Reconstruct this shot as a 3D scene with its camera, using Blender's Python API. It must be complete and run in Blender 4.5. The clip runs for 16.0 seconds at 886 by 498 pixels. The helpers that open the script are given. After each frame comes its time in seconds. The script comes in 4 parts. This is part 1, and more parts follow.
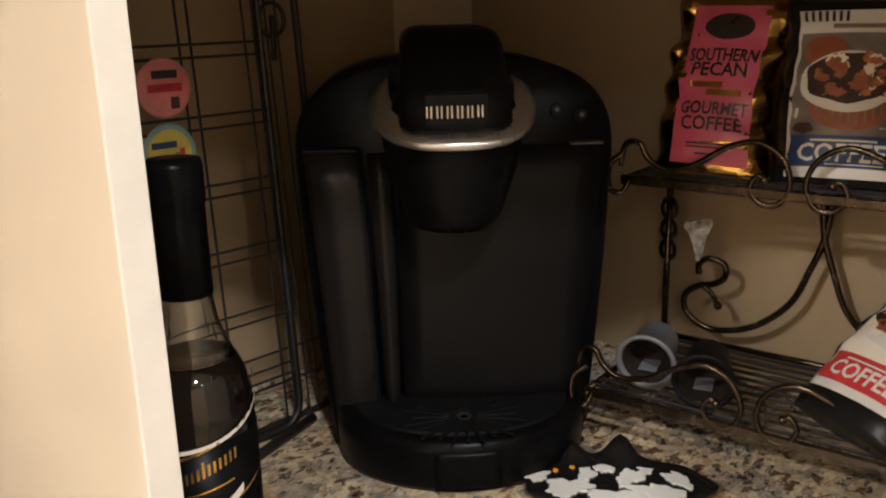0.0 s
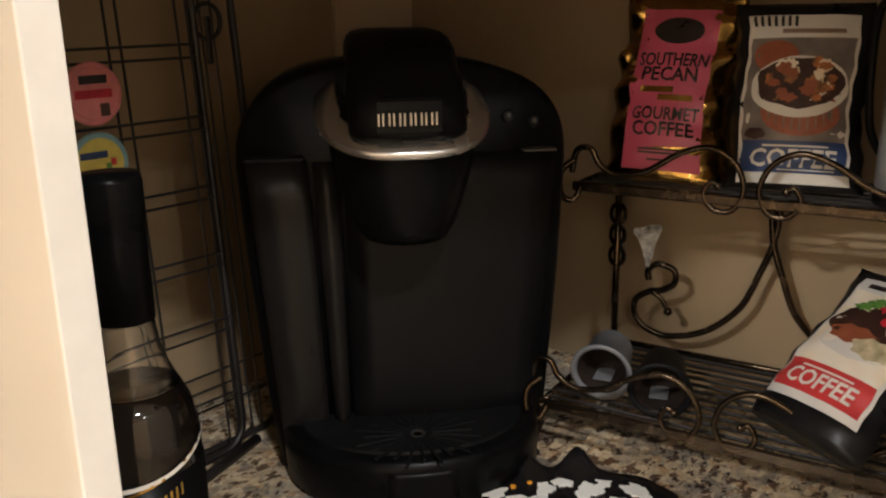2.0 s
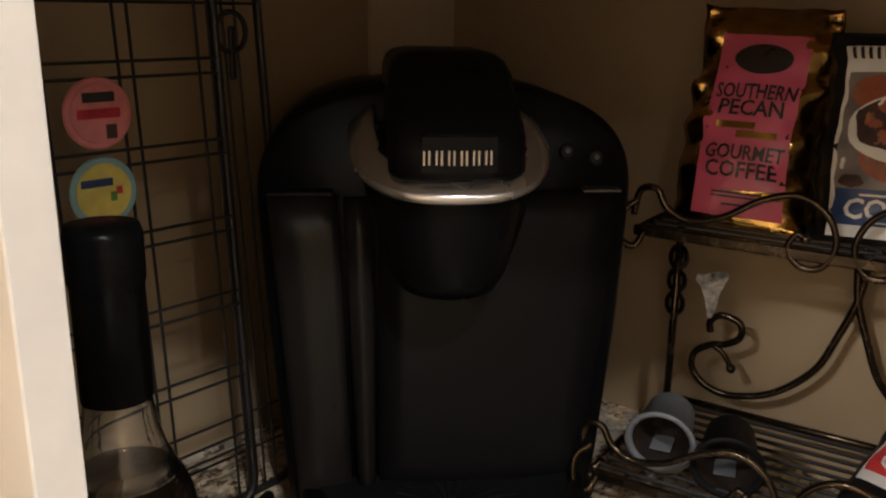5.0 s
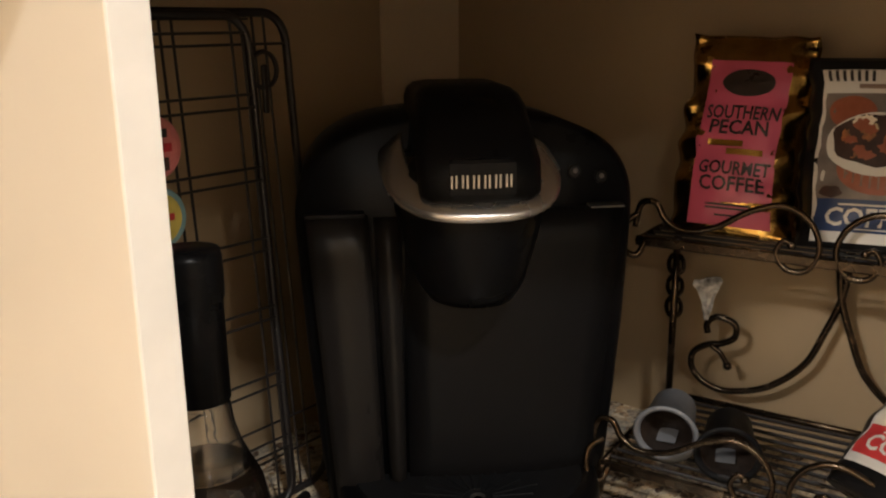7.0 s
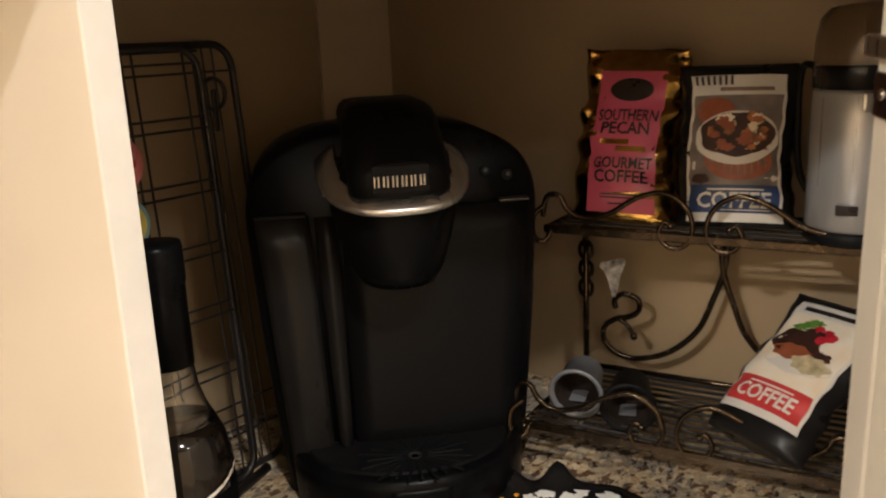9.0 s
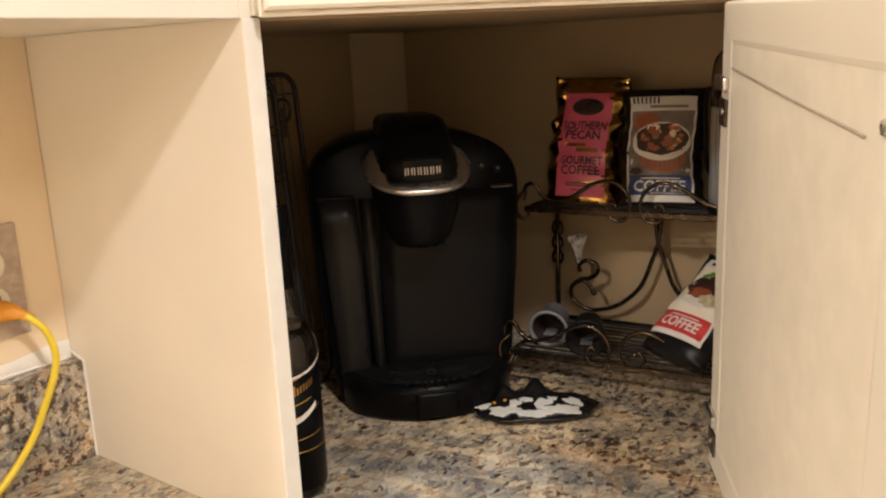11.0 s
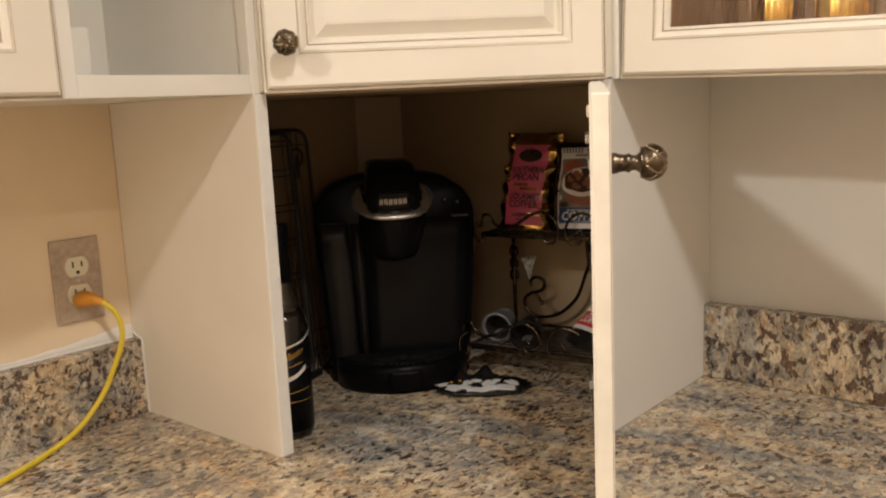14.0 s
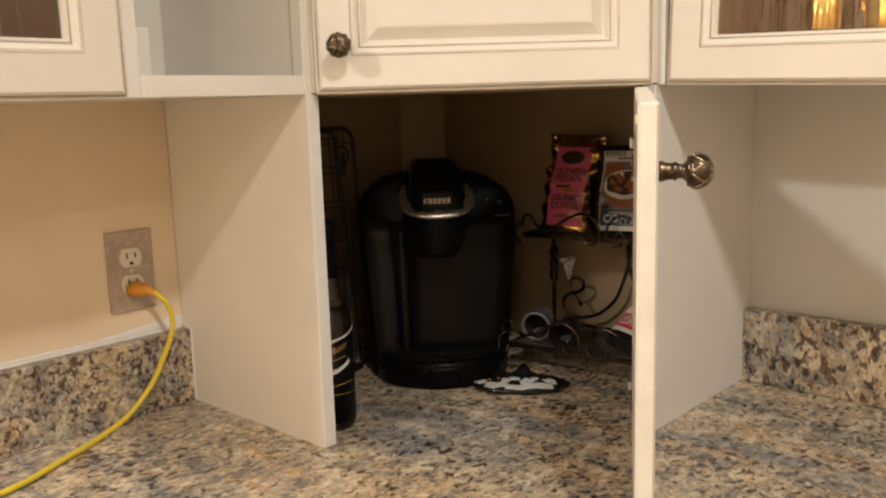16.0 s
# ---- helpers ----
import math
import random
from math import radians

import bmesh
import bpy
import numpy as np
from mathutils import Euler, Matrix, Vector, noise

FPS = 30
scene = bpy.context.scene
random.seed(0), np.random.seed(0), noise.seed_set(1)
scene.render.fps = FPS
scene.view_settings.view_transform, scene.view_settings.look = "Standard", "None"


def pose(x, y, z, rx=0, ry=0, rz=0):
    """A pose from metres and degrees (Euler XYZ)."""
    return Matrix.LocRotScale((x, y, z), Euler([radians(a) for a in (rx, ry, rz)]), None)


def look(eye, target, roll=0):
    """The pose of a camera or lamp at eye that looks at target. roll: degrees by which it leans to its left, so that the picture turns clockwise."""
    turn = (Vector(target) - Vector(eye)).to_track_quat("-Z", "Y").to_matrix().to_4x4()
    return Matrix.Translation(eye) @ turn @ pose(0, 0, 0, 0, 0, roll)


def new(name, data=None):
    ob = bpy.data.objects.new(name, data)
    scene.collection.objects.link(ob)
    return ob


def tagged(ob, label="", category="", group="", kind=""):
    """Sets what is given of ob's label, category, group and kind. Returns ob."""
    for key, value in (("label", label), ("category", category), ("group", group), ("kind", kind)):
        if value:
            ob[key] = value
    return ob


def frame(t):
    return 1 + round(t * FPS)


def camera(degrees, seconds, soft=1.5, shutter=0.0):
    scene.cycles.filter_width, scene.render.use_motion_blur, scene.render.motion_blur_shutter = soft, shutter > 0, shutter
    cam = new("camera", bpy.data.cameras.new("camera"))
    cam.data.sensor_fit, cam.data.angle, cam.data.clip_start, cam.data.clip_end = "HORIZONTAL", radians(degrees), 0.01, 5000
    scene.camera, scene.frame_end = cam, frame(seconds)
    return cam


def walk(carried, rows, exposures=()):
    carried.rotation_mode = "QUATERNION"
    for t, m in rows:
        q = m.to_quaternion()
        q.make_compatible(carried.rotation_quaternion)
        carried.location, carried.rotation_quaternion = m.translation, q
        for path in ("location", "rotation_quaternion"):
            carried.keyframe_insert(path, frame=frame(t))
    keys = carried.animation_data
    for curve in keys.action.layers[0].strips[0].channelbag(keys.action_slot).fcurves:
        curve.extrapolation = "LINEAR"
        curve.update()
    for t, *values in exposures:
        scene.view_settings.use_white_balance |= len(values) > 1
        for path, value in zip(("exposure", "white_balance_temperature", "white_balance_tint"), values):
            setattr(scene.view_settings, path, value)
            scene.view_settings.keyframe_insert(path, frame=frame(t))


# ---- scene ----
cam = camera(54.20, 16.0, 2.1, 0.5)
PATH = [
    (0, (0.7047, -0.7766, 1.2770), (-0.6404, 0.6042, 0.7439), -1.37),
    (0.5, (0.6984, -0.7781, 1.2766), (-0.6431, 0.6048, 0.7401), -1.59),
    (1, (0.6882, -0.7790, 1.2764), (-0.6416, 0.6153, 0.7401), -1.57),
    (1.5, (0.6794, -0.7749, 1.2790), (-0.6291, 0.6385, 0.7403), -1.68),
    (2, (0.6738, -0.7691, 1.2786), (-0.5471, 0.7220, 0.7438), -0.98),
    (2.5, (0.6616, -0.7655, 1.2857), (-0.5453, 0.7209, 0.7077), -0.34),
    (3, (0.6510, -0.7764, 1.2926), (-0.5643, 0.6831, 0.6657), 0.87),
    (3.5, (0.6561, -0.7736, 1.2969), (-0.5390, 0.7082, 0.6836), 0.89),
    (4, (0.6433, -0.7588, 1.2946), (-0.5500, 0.7386, 0.7170), 0.89),
    (4.5, (0.6251, -0.7311, 1.2855), (-0.5941, 0.7430, 0.7021), 0.62),
    (5, (0.6062, -0.7151, 1.2891), (-0.6485, 0.7487, 0.7572), 0.74),
    (7.5, (0.6319, -0.7935, 1.3062), (-0.5896, 0.7109, 0.8115), -1.40),
    (8, (0.6427, -0.8106, 1.3020), (-0.5302, 0.7316, 0.8060), -1.77),
    (8.5, (0.6743, -0.8251, 1.2999), (-0.4767, 0.7388, 0.8209), -2.07),
    (9, (0.7155, -0.8381, 1.3137), (-0.4670, 0.7028, 0.8367), -2.60),
    (11.5, (0.9137, -1.1434, 1.3404), (-0.2477, 0.4284, 0.9155), -2.81),
    (12, (0.9632, -1.1802, 1.3476), (-0.1259, 0.4549, 0.9733), -3.29),
    (12.5, (1.0586, -1.1925, 1.3528), (-0.0832, 0.4052, 0.9743), -3.59),
    (13, (1.1154, -1.2238, 1.3515), (-0.0845, 0.3448, 1.0356), -2.37),
    (13.5, (1.1560, -1.2417, 1.3457), (-0.1102, 0.2739, 1.0299), -2.82),
    (14, (1.1688, -1.2579, 1.3456), (-0.1115, 0.2432, 1.0177), -2.63),
    (14.5, (1.1755, -1.2635, 1.3471), (-0.1186, 0.2236, 1.0095), -2.74),
    (15, (1.1762, -1.2684, 1.3473), (-0.1161, 0.2215, 1.0158), -2.00),
    (15.5, (1.1706, -1.2746, 1.3491), (-0.1367, 0.1954, 0.9887), -1.59),
    (16, (1.1737, -1.2817, 1.3548), (-0.1648, 0.1661, 1.0195), -1.73),
]
walk(cam, [(t, look(eye, target, roll)) for t, eye, target, roll in PATH], [(0, 0.32, 5600, 5), (1.5, 0.28, 5600, 5), (3.5, 0.21, 5550, 5), (4.5, 0.02, 5500, 6), (5.2, 0.0, 5500, 6), (7.3, 0.30, 5800, 5), (9.2, 0.32, 5850, 5),
     (11.3, 0.22, 5950, 7), (12, -0.11, 5950, 7), (12.5, -0.42, 5950, 7), (13, -0.51, 5950, 7), (13.5, -0.47, 5950, 7), (16, -0.44, 5980, 7)])

# ---- light ----
world = bpy.data.worlds.new("room_world")
world.use_nodes = True
world.node_tree.nodes["Background"].inputs[0].default_value = (1.0, 0.85, 0.68, 1)
world.node_tree.nodes["Background"].inputs[1].default_value = 0.02
scene.world = world
scene.view_settings.exposure = 0.0


def ceiling_lamp(name, x, y, power, size=0.16):
    data = bpy.data.lights.new(name, "AREA")
    data.shape, data.size, data.energy, data.color = "DISK", size, power, (1.0, 0.88, 0.77)
    lamp = new(name, data)
    lamp.matrix_world = pose(x, y, 2.425)
    return lamp


ceiling_lamp("ceiling_lamp_near", 1.5, -1.2, 27)
# unseen fill lamp, added to brighten the right counter and panel
ceiling_lamp("fill_lamp_right", 2.7, -1.2, 12)
ceiling_lamp("ceiling_lamp_far", 0.35, -2.5, 53, 0.2)
# unseen low-angle fill, added to reach the garage's upper back walls
ceiling_lamp("fill_lamp_back", 2.3, -3.1, 15)

# ---- materials ----


def mat(name, color, rough=0.5, metal=0.0, vary=0.12, scale=30.0, bump=0.0, bump_scale=200.0, coat=0.0, stretch=(1, 1, 1), second=None):
    """Plain surface with colour variation at two scales and fine relief, in object space."""
    m = bpy.data.materials.new(name)
    m.use_nodes = True
    n, l = m.node_tree.nodes, m.node_tree.links
    b = n["Principled BSDF"]
    b.inputs["Roughness"].default_value, b.inputs["Metallic"].default_value = rough, metal
    b.inputs["Coat Weight"].default_value = coat
    tc = n.new("ShaderNodeTexCoord")
    mp = n.new("ShaderNodeMapping")
    mp.inputs["Scale"].default_value = stretch
    l.new(tc.outputs["Object"], mp.inputs[0])
    a = n.new("ShaderNodeTexNoise")
    a.inputs["Scale"].default_value, a.inputs["Detail"].default_value = scale, 8
    c = n.new("ShaderNodeTexNoise")
    c.inputs["Scale"].default_value, c.inputs["Detail"].default_value = scale * 0.13, 4
    mx = n.new("ShaderNodeMath")
    mx.operation = "ADD"
    l.new(mp.outputs[0], a.inputs[0]), l.new(mp.outputs[0], c.inputs[0])
    l.new(a.outputs[0], mx.inputs[0]), l.new(c.outputs[0], mx.inputs[1])
    r = n.new("ShaderNodeMapRange")
    r.inputs[1].default_value, r.inputs[2].default_value = 0.75, 1.25
    l.new(mx.outputs[0], r.inputs[0])
    mix = n.new("ShaderNodeMix")
    mix.data_type = "RGBA"
    lo = second or tuple(v * (1 - vary) for v in color)
    mix.inputs[6].default_value, mix.inputs[7].default_value = (*lo, 1), (*color, 1)
    l.new(r.outputs[0], mix.inputs[0])
    l.new(mix.outputs[2], b.inputs["Base Color"])
    rr = n.new("ShaderNodeMapRange")
    rr.inputs[1].default_value, rr.inputs[2].default_value = 0.3, 0.7
    rr.inputs[3].default_value, rr.inputs[4].default_value = max(rough - 0.07, 0.03), min(rough + 0.07, 1)
    l.new(a.outputs[0], rr.inputs[0]), l.new(rr.outputs[0], b.inputs["Roughness"])
    if bump:
        f = n.new("ShaderNodeTexNoise")
        f.inputs["Scale"].default_value, f.inputs["Detail"].default_value = bump_scale, 3
        l.new(mp.outputs[0], f.inputs[0])
        bp = n.new("ShaderNodeBump")
        bp.inputs["Strength"].default_value, bp.inputs["Distance"].default_value = bump, 0.001
        l.new(f.outputs[0], bp.inputs["Height"]), l.new(bp.outputs[0], b.inputs["Normal"])
    return m


def granite(name, flow=(1, 1, 1), turn=0.0, warm=0.5, drift=(1, 1, 1), fleck_lean=0.5, fine=62.0, more=0.0, cells=85.0):
    """Crystalline granite: angular grains of black, grey, beige, cream and tan in drifting patches. warm: share of the tan patches."""
    m = bpy.data.materials.new(name)
    m.use_nodes = True
    n, l = m.node_tree.nodes, m.node_tree.links
    b = n["Principled BSDF"]
    b.inputs["Roughness"].default_value = 0.17
    tc, mp, slow = n.new("ShaderNodeTexCoord"), n.new("ShaderNodeMapping"), n.new("ShaderNodeMapping")
    mp.inputs["Scale"].default_value, mp.inputs["Rotation"].default_value = flow, (0, 0, turn)
    slow.inputs["Scale"].default_value, slow.inputs["Rotation"].default_value = drift, (0, 0, 0.12)
    l.new(tc.outputs["Object"], mp.inputs[0]), l.new(tc.outputs["Object"], slow.inputs[0])
    warp = n.new("ShaderNodeTexNoise")
    warp.inputs["Scale"].default_value, warp.inputs["Detail"].default_value = 70, 3
    l.new(mp.outputs[0], warp.inputs[0])
    add = n.new("ShaderNodeMix")
    add.data_type, add.blend_type = "RGBA", "LINEAR_LIGHT"
    add.inputs[0].default_value = 0.007
    l.new(mp.outputs[0], add.inputs[6]), l.new(warp.outputs[1], add.inputs[7])

    def ramp(value, stops, mode="LINEAR"):
        r = n.new("ShaderNodeValToRGB")
        r.color_ramp.interpolation = mode
        while len(r.color_ramp.elements) < len(stops):
            r.color_ramp.elements.new(0.5)
        for e, (p, c) in zip(r.color_ramp.elements, stops):
            e.position, e.color = p, (*c, 1)
        l.new(value, r.inputs[0])
        return r.outputs[0]

    def cloud(scale, detail, source, rough=0.6):
        t = n.new("ShaderNodeTexNoise")
        t.inputs["Scale"].default_value, t.inputs["Detail"].default_value, t.inputs["Roughness"].default_value = scale, detail, rough
        l.new(source, t.inputs[0])
        return t.outputs[0]

    def grains(scale):
        v = n.new("ShaderNodeTexVoronoi")
        v.inputs["Scale"].default_value = scale
        l.new(add.outputs[2], v.inputs[0])
        s = n.new("ShaderNodeSeparateColor")
        l.new(v.outputs["Color"], s.inputs[0])
        return s.outputs[0]

    def maths(op, a, c):
        x = n.new("ShaderNodeMath")
        x.operation = op
        for v, k in ((a, 0), (c, 1)):
            if isinstance(v, (int, float)):
                x.inputs[k].default_value = v
            else:
                l.new(v, x.inputs[k])
        return x.outputs[0]

    def blend(a, c, fac, mode="MIX"):
        x = n.new("ShaderNodeMix")
        x.data_type, x.blend_type = "RGBA", mode
        for v, k in ((a, 6), (c, 7), (fac, 0)):
            if isinstance(v, (int, float)):
                x.inputs[k].default_value = v
            else:
                l.new(v, x.inputs[k])
        return x.outputs[2]

    lean = maths("MULTIPLY", maths("SUBTRACT", cloud(26, 4, mp.outputs[0]), 0.5), 1.5)
    pal = [(0.0, (0.16, 0.15, 0.15)), (0.16, (0.29, 0.27, 0.26)), (0.34, (0.40, 0.35, 0.29)), (0.56, (0.54, 0.475, 0.385)), (0.78, (0.36, 0.25, 0.165)), (0.90, (0.62, 0.57, 0.49))]
    one = ramp(maths("ADD", grains(cells), lean), pal, "CONSTANT")
    two = ramp(maths("ADD", grains(cells * 2.6), lean), pal, "CONSTANT")
    col = blend(one, two, 0.34)
    # slate-blue bands drift through the cream and ochre ground, with rusty stains
    s = 0.58 - 0.20 * warm
    tone = ramp(cloud(7, 5, slow.outputs[0], 0.62), [(s - 0.11, (0.50, 0.56, 0.62)), (s - 0.03, (0.78, 0.80, 0.78)), (s + 0.035, (1.03, 0.98, 0.84)), (s + 0.09, (1.22, 1.12, 0.90)), (s + 0.17, (1.10, 0.96, 0.72))])
    col = blend(col, tone, 0.95, "MULTIPLY")
    rust = ramp(cloud(11, 5, slow.outputs[0], 0.62), [(0.56, (1, 1, 1)), (0.66, (0.92, 0.66, 0.44))])
    col = blend(col, rust, 0.5, "MULTIPLY")
    # dark mica: ragged flecks, thick in some patches and sparse in others, and finer specks
    patch = maths("MULTIPLY", maths("SUBTRACT", cloud(9, 4, slow.outputs[0]), 0.5 - more), fleck_lean)
    mica = ramp(maths("ADD", cloud(fine, 3, add.outputs[2], 0.6), patch), [(0.572, (1, 1, 1)), (0.615, (0.23, 0.18, 0.175))])
    col = blend(col, mica, 0.95, "MULTIPLY")
    speck = ramp(maths("ADD", cloud(190, 3, add.outputs[2], 0.6), maths("MULTIPLY", patch, 0.6)), [(0.62, (1, 1, 1)), (0.68, (0.30, 0.27, 0.25))])
    col = blend(col, speck, 0.7, "MULTIPLY")
    l.new(col, b.inputs["Base Color"])
    return m


def glass(name, color=(1, 1, 1), rough=0.0, ior=1.45, bump=0.0, bump_scale=60.0, stretch=(1, 1, 1)):
    m = bpy.data.materials.new(name)
    m.use_nodes = True
    n, l = m.node_tree.nodes, m.node_tree.links
    b = n["Principled BSDF"]
    b.inputs["Base Color"].default_value, b.inputs["Roughness"].default_value = (*color, 1), rough
    b.inputs["Transmission Weight"].default_value, b.inputs["IOR"].default_value = 1.0, ior
    if bump:
        tc, mp, f, bp = (n.new("ShaderNode" + k) for k in ("TexCoord", "Mapping", "TexNoise", "Bump"))
        mp.inputs["Scale"].default_value = stretch
        f.inputs["Scale"].default_value, bp.inputs["Strength"].default_value, bp.inputs["Distance"].default_value = bump_scale, bump, 0.004
        l.new(tc.outputs["Object"], mp.inputs[0]), l.new(mp.outputs[0], f.inputs[0])
        l.new(f.outputs[0], bp.inputs["Height"]), l.new(bp.outputs[0], b.inputs["Normal"])
    return m


WALL = mat("wall_paint", (0.81, 0.67, 0.48), 0.62, vary=0.05, scale=14, bump=0.12, bump_scale=260)
# wall colour darkened to tan: the cabinet's inner shade is in it
SHADE_LINER = mat("shade_tan_liner", (0.345, 0.252, 0.145), 0.6, vary=0.12, scale=12, bump=0.12, bump_scale=200)
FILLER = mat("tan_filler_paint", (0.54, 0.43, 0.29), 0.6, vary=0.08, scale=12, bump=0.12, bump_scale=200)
WALL_PALE = mat("wall_paint_pale", (0.73, 0.71, 0.67), 0.6, vary=0.05, scale=14, bump=0.12, bump_scale=260)
CABINET = mat("cream_cabinet_paint", (0.76, 0.71, 0.61), 0.36, vary=0.05, scale=9, bump=0.05, bump_scale=90)
PANEL = mat("cream_panel_paint", (0.85, 0.80, 0.71), 0.45, vary=0.05, scale=11, bump=0.1, bump_scale=180)
WEAR = mat("tan_wear_line", (0.46, 0.37, 0.28), 0.5, vary=0.4, scale=120)
BAND = mat("white_edge_band", (0.80, 0.78, 0.74), 0.5, vary=0.08, scale=50, bump=0.15, bump_scale=120)
EDGE = mat("worn_white_edge", (0.79, 0.74, 0.63), 0.45, vary=0.14, scale=40, bump=0.15, bump_scale=120)
CRACK = mat("brown_crack", (0.72, 0.60, 0.44), 0.7, scale=30, second=(0.50, 0.39, 0.27))
PALE_GLAZE = mat("rubbed_glaze", (0.66, 0.57, 0.45), 0.5, scale=30, second=(0.34, 0.26, 0.18))
GLAZE = mat("brown_glaze", (0.50, 0.40, 0.29), 0.5, scale=45, second=(0.25, 0.18, 0.12))
BROWN = mat("brown_cabinet_interior", (0.24, 0.13, 0.065), 0.5, vary=0.3, scale=20, stretch=(1, 1, 0.1))
# twin of PANEL, with the cooler light on the right panel mixed in
PANEL_COOL_LIT = mat("cool_lit_panel_paint", (0.74, 0.72, 0.685), 0.45, vary=0.05, scale=11, bump=0.1, bump_scale=180)
WHITE = mat("white_melamine", (0.78, 0.75, 0.68), 0.4, vary=0.05, scale=20)
GRANITE = granite("granite_counter", (1.15, 0.75, 1.0), 0.1, 0.60, (0.5, 1.6, 1.0), 0.42, 95.0, 0.0, 100.0)
SPLASH = granite("granite_splash", (0.95, 0.95, 0.85), 0.2, 0.52, (1.2, 1.2, 0.9), 0.3, 130.0, 0.15, 130.0)
SPLASH_COARSE = granite("granite_splash_coarse", (0.95, 0.95, 0.62), 0.2, 0.56, (1.2, 1.2, 0.6), 0.34, 92.0, 0.16, 110.0)
FLOOR = mat("floor_tile", (0.36, 0.29, 0.22), 0.5, vary=0.2, scale=6)
CEIL = mat("ceiling_paint", (0.78, 0.75, 0.70), 0.8, vary=0.04, scale=20, bump=0.2, bump_scale=80)
BLACK = mat("black_gloss_plastic", (0.0045, 0.0045, 0.005), 0.32, vary=0.3, scale=25)
BLACK_MATT = mat("black_matt_plastic", (0.009, 0.009, 0.0095), 0.5, vary=0.3, scale=60, bump=0.1, bump_scale=600)
SMOKE = mat("smoked_grey_plastic", (0.0068, 0.0067, 0.0072), 0.36, vary=0.2, scale=10)
TANK = mat("smoked_tank_plastic", (0.014, 0.0125, 0.0115), 0.30, vary=0.3, scale=14, stretch=(1, 1, 0.2))
SILVER = mat("brushed_silver_plastic", (0.48, 0.46, 0.44), 0.25, 0.9, vary=0.03, scale=12)
STEEL = mat("brushed_steel", (0.62, 0.61, 0.60), 0.3, 1.0, vary=0.08, scale=200, stretch=(1, 1, 0.02))
DIM = mat("dim_grey_print", (0.07, 0.065, 0.06), 0.5, vary=0.2, scale=60)
ALU = mat("silver_grinder_shell", (0.42, 0.42, 0.42), 0.33, 0.5, vary=0.05, scale=200, stretch=(1, 1, 0.02))
IRON = mat("bronzed_wrought_iron", (0.085, 0.06, 0.038), 0.24, 0.9, vary=0.6, scale=90, bump=0.25, bump_scale=300)
WIRE = mat("black_coated_wire", (0.016, 0.013, 0.012), 0.45, vary=0.3, scale=90)
BRASS = mat("rubbed_brass", (0.46, 0.37, 0.25), 0.28, 1.0, scale=160, second=(0.14, 0.10, 0.065))
BRONZE = mat("antique_bronze", (0.20, 0.155, 0.105), 0.34, 1.0, second=(0.035, 0.026, 0.018), scale=140, bump=0.3, bump_scale=300)
GOLD = mat("gold_foil", (0.72, 0.46, 0.12), 0.22, 1.0, scale=45, bump=1.0, bump_scale=90, second=(0.22, 0.12, 0.03))
GOLD_PRINT = mat("gold_print", (0.75, 0.48, 0.12), 0.22, 1.0, vary=0.4, scale=60)
PINK = mat("pink_label_paper", (0.50, 0.085, 0.15), 0.35, vary=0.12, scale=25)
DARK_INK = mat("dark_ink", (0.03, 0.022, 0.02), 0.3, vary=0.3, scale=60)
FOIL_BLACK = mat("black_foil_pouch", (0.013, 0.012, 0.012), 0.32, vary=0.4, scale=30, bump=0.6, bump_scale=60)
BLUE = mat("navy_label_ink", (0.03, 0.055, 0.15), 0.4, vary=0.15, scale=40)
RED = mat("red_label_ink", (0.55, 0.045, 0.045), 0.4, vary=0.15, scale=40)
PAPER = mat("white_label_paper", (0.68, 0.65, 0.60), 0.4, vary=0.08, scale=30)
PEACH = mat("printed_peach", (0.36, 0.25, 0.19), 0.4, vary=0.35, scale=60, second=(0.13, 0.075, 0.055))
DUSK = mat("printed_dusk", (0.24, 0.20, 0.18), 0.4, scale=50, second=(0.09, 0.075, 0.07))
TERRA = mat("printed_terracotta", (0.33, 0.10, 0.055), 0.4, vary=0.4, scale=110, second=(0.24, 0.07, 0.03))
FRUIT = mat("printed_fruit", (0.60, 0.20, 0.05), 0.4, scale=140, second=(0.10, 0.06, 0.03))
CRUMB = mat("printed_crumble", (0.62, 0.52, 0.34), 0.4, scale=160, second=(0.30, 0.26, 0.14))
CHOC = mat("printed_chocolate", (0.06, 0.025, 0.018), 0.4, vary=0.6, scale=90)
BERRY = mat("printed_berry", (0.55, 0.02, 0.04), 0.4, vary=0.5, scale=160)
LEAF = mat("printed_leaf", (0.14, 0.30, 0.05), 0.4, vary=0.4, scale=160)
CREAMY = mat("printed_cream", (0.74, 0.62, 0.44), 0.4, scale=60, second=(0.78, 0.74, 0.66))
YELLOW = mat("yellow_vinyl", (0.74, 0.57, 0.03), 0.4, vary=0.15, scale=60)
ORANGE = mat("orange_plug_vinyl", (0.70, 0.30, 0.02), 0.45, vary=0.15, scale=60)
PLATE = mat("faux_stone_plate", (0.52, 0.42, 0.33), 0.45, vary=0.35, scale=120, second=(0.36, 0.28, 0.22))
IVORY = mat("ivory_plastic", (0.74, 0.70, 0.55), 0.35, vary=0.05, scale=60)
HOLE = mat("dark_slot", (0.02, 0.018, 0.016), 0.7, vary=0.2, scale=60)
FILM = mat("clear_crinkled_film", (0.55, 0.54, 0.52), 0.12, vary=0.5, scale=160, second=(0.10, 0.09, 0.08))
CLEAR = glass("clear_glass")
SMOKED_CLEAR = glass("smoked_clear_plastic", (0.86, 0.80, 0.74), 0.08)
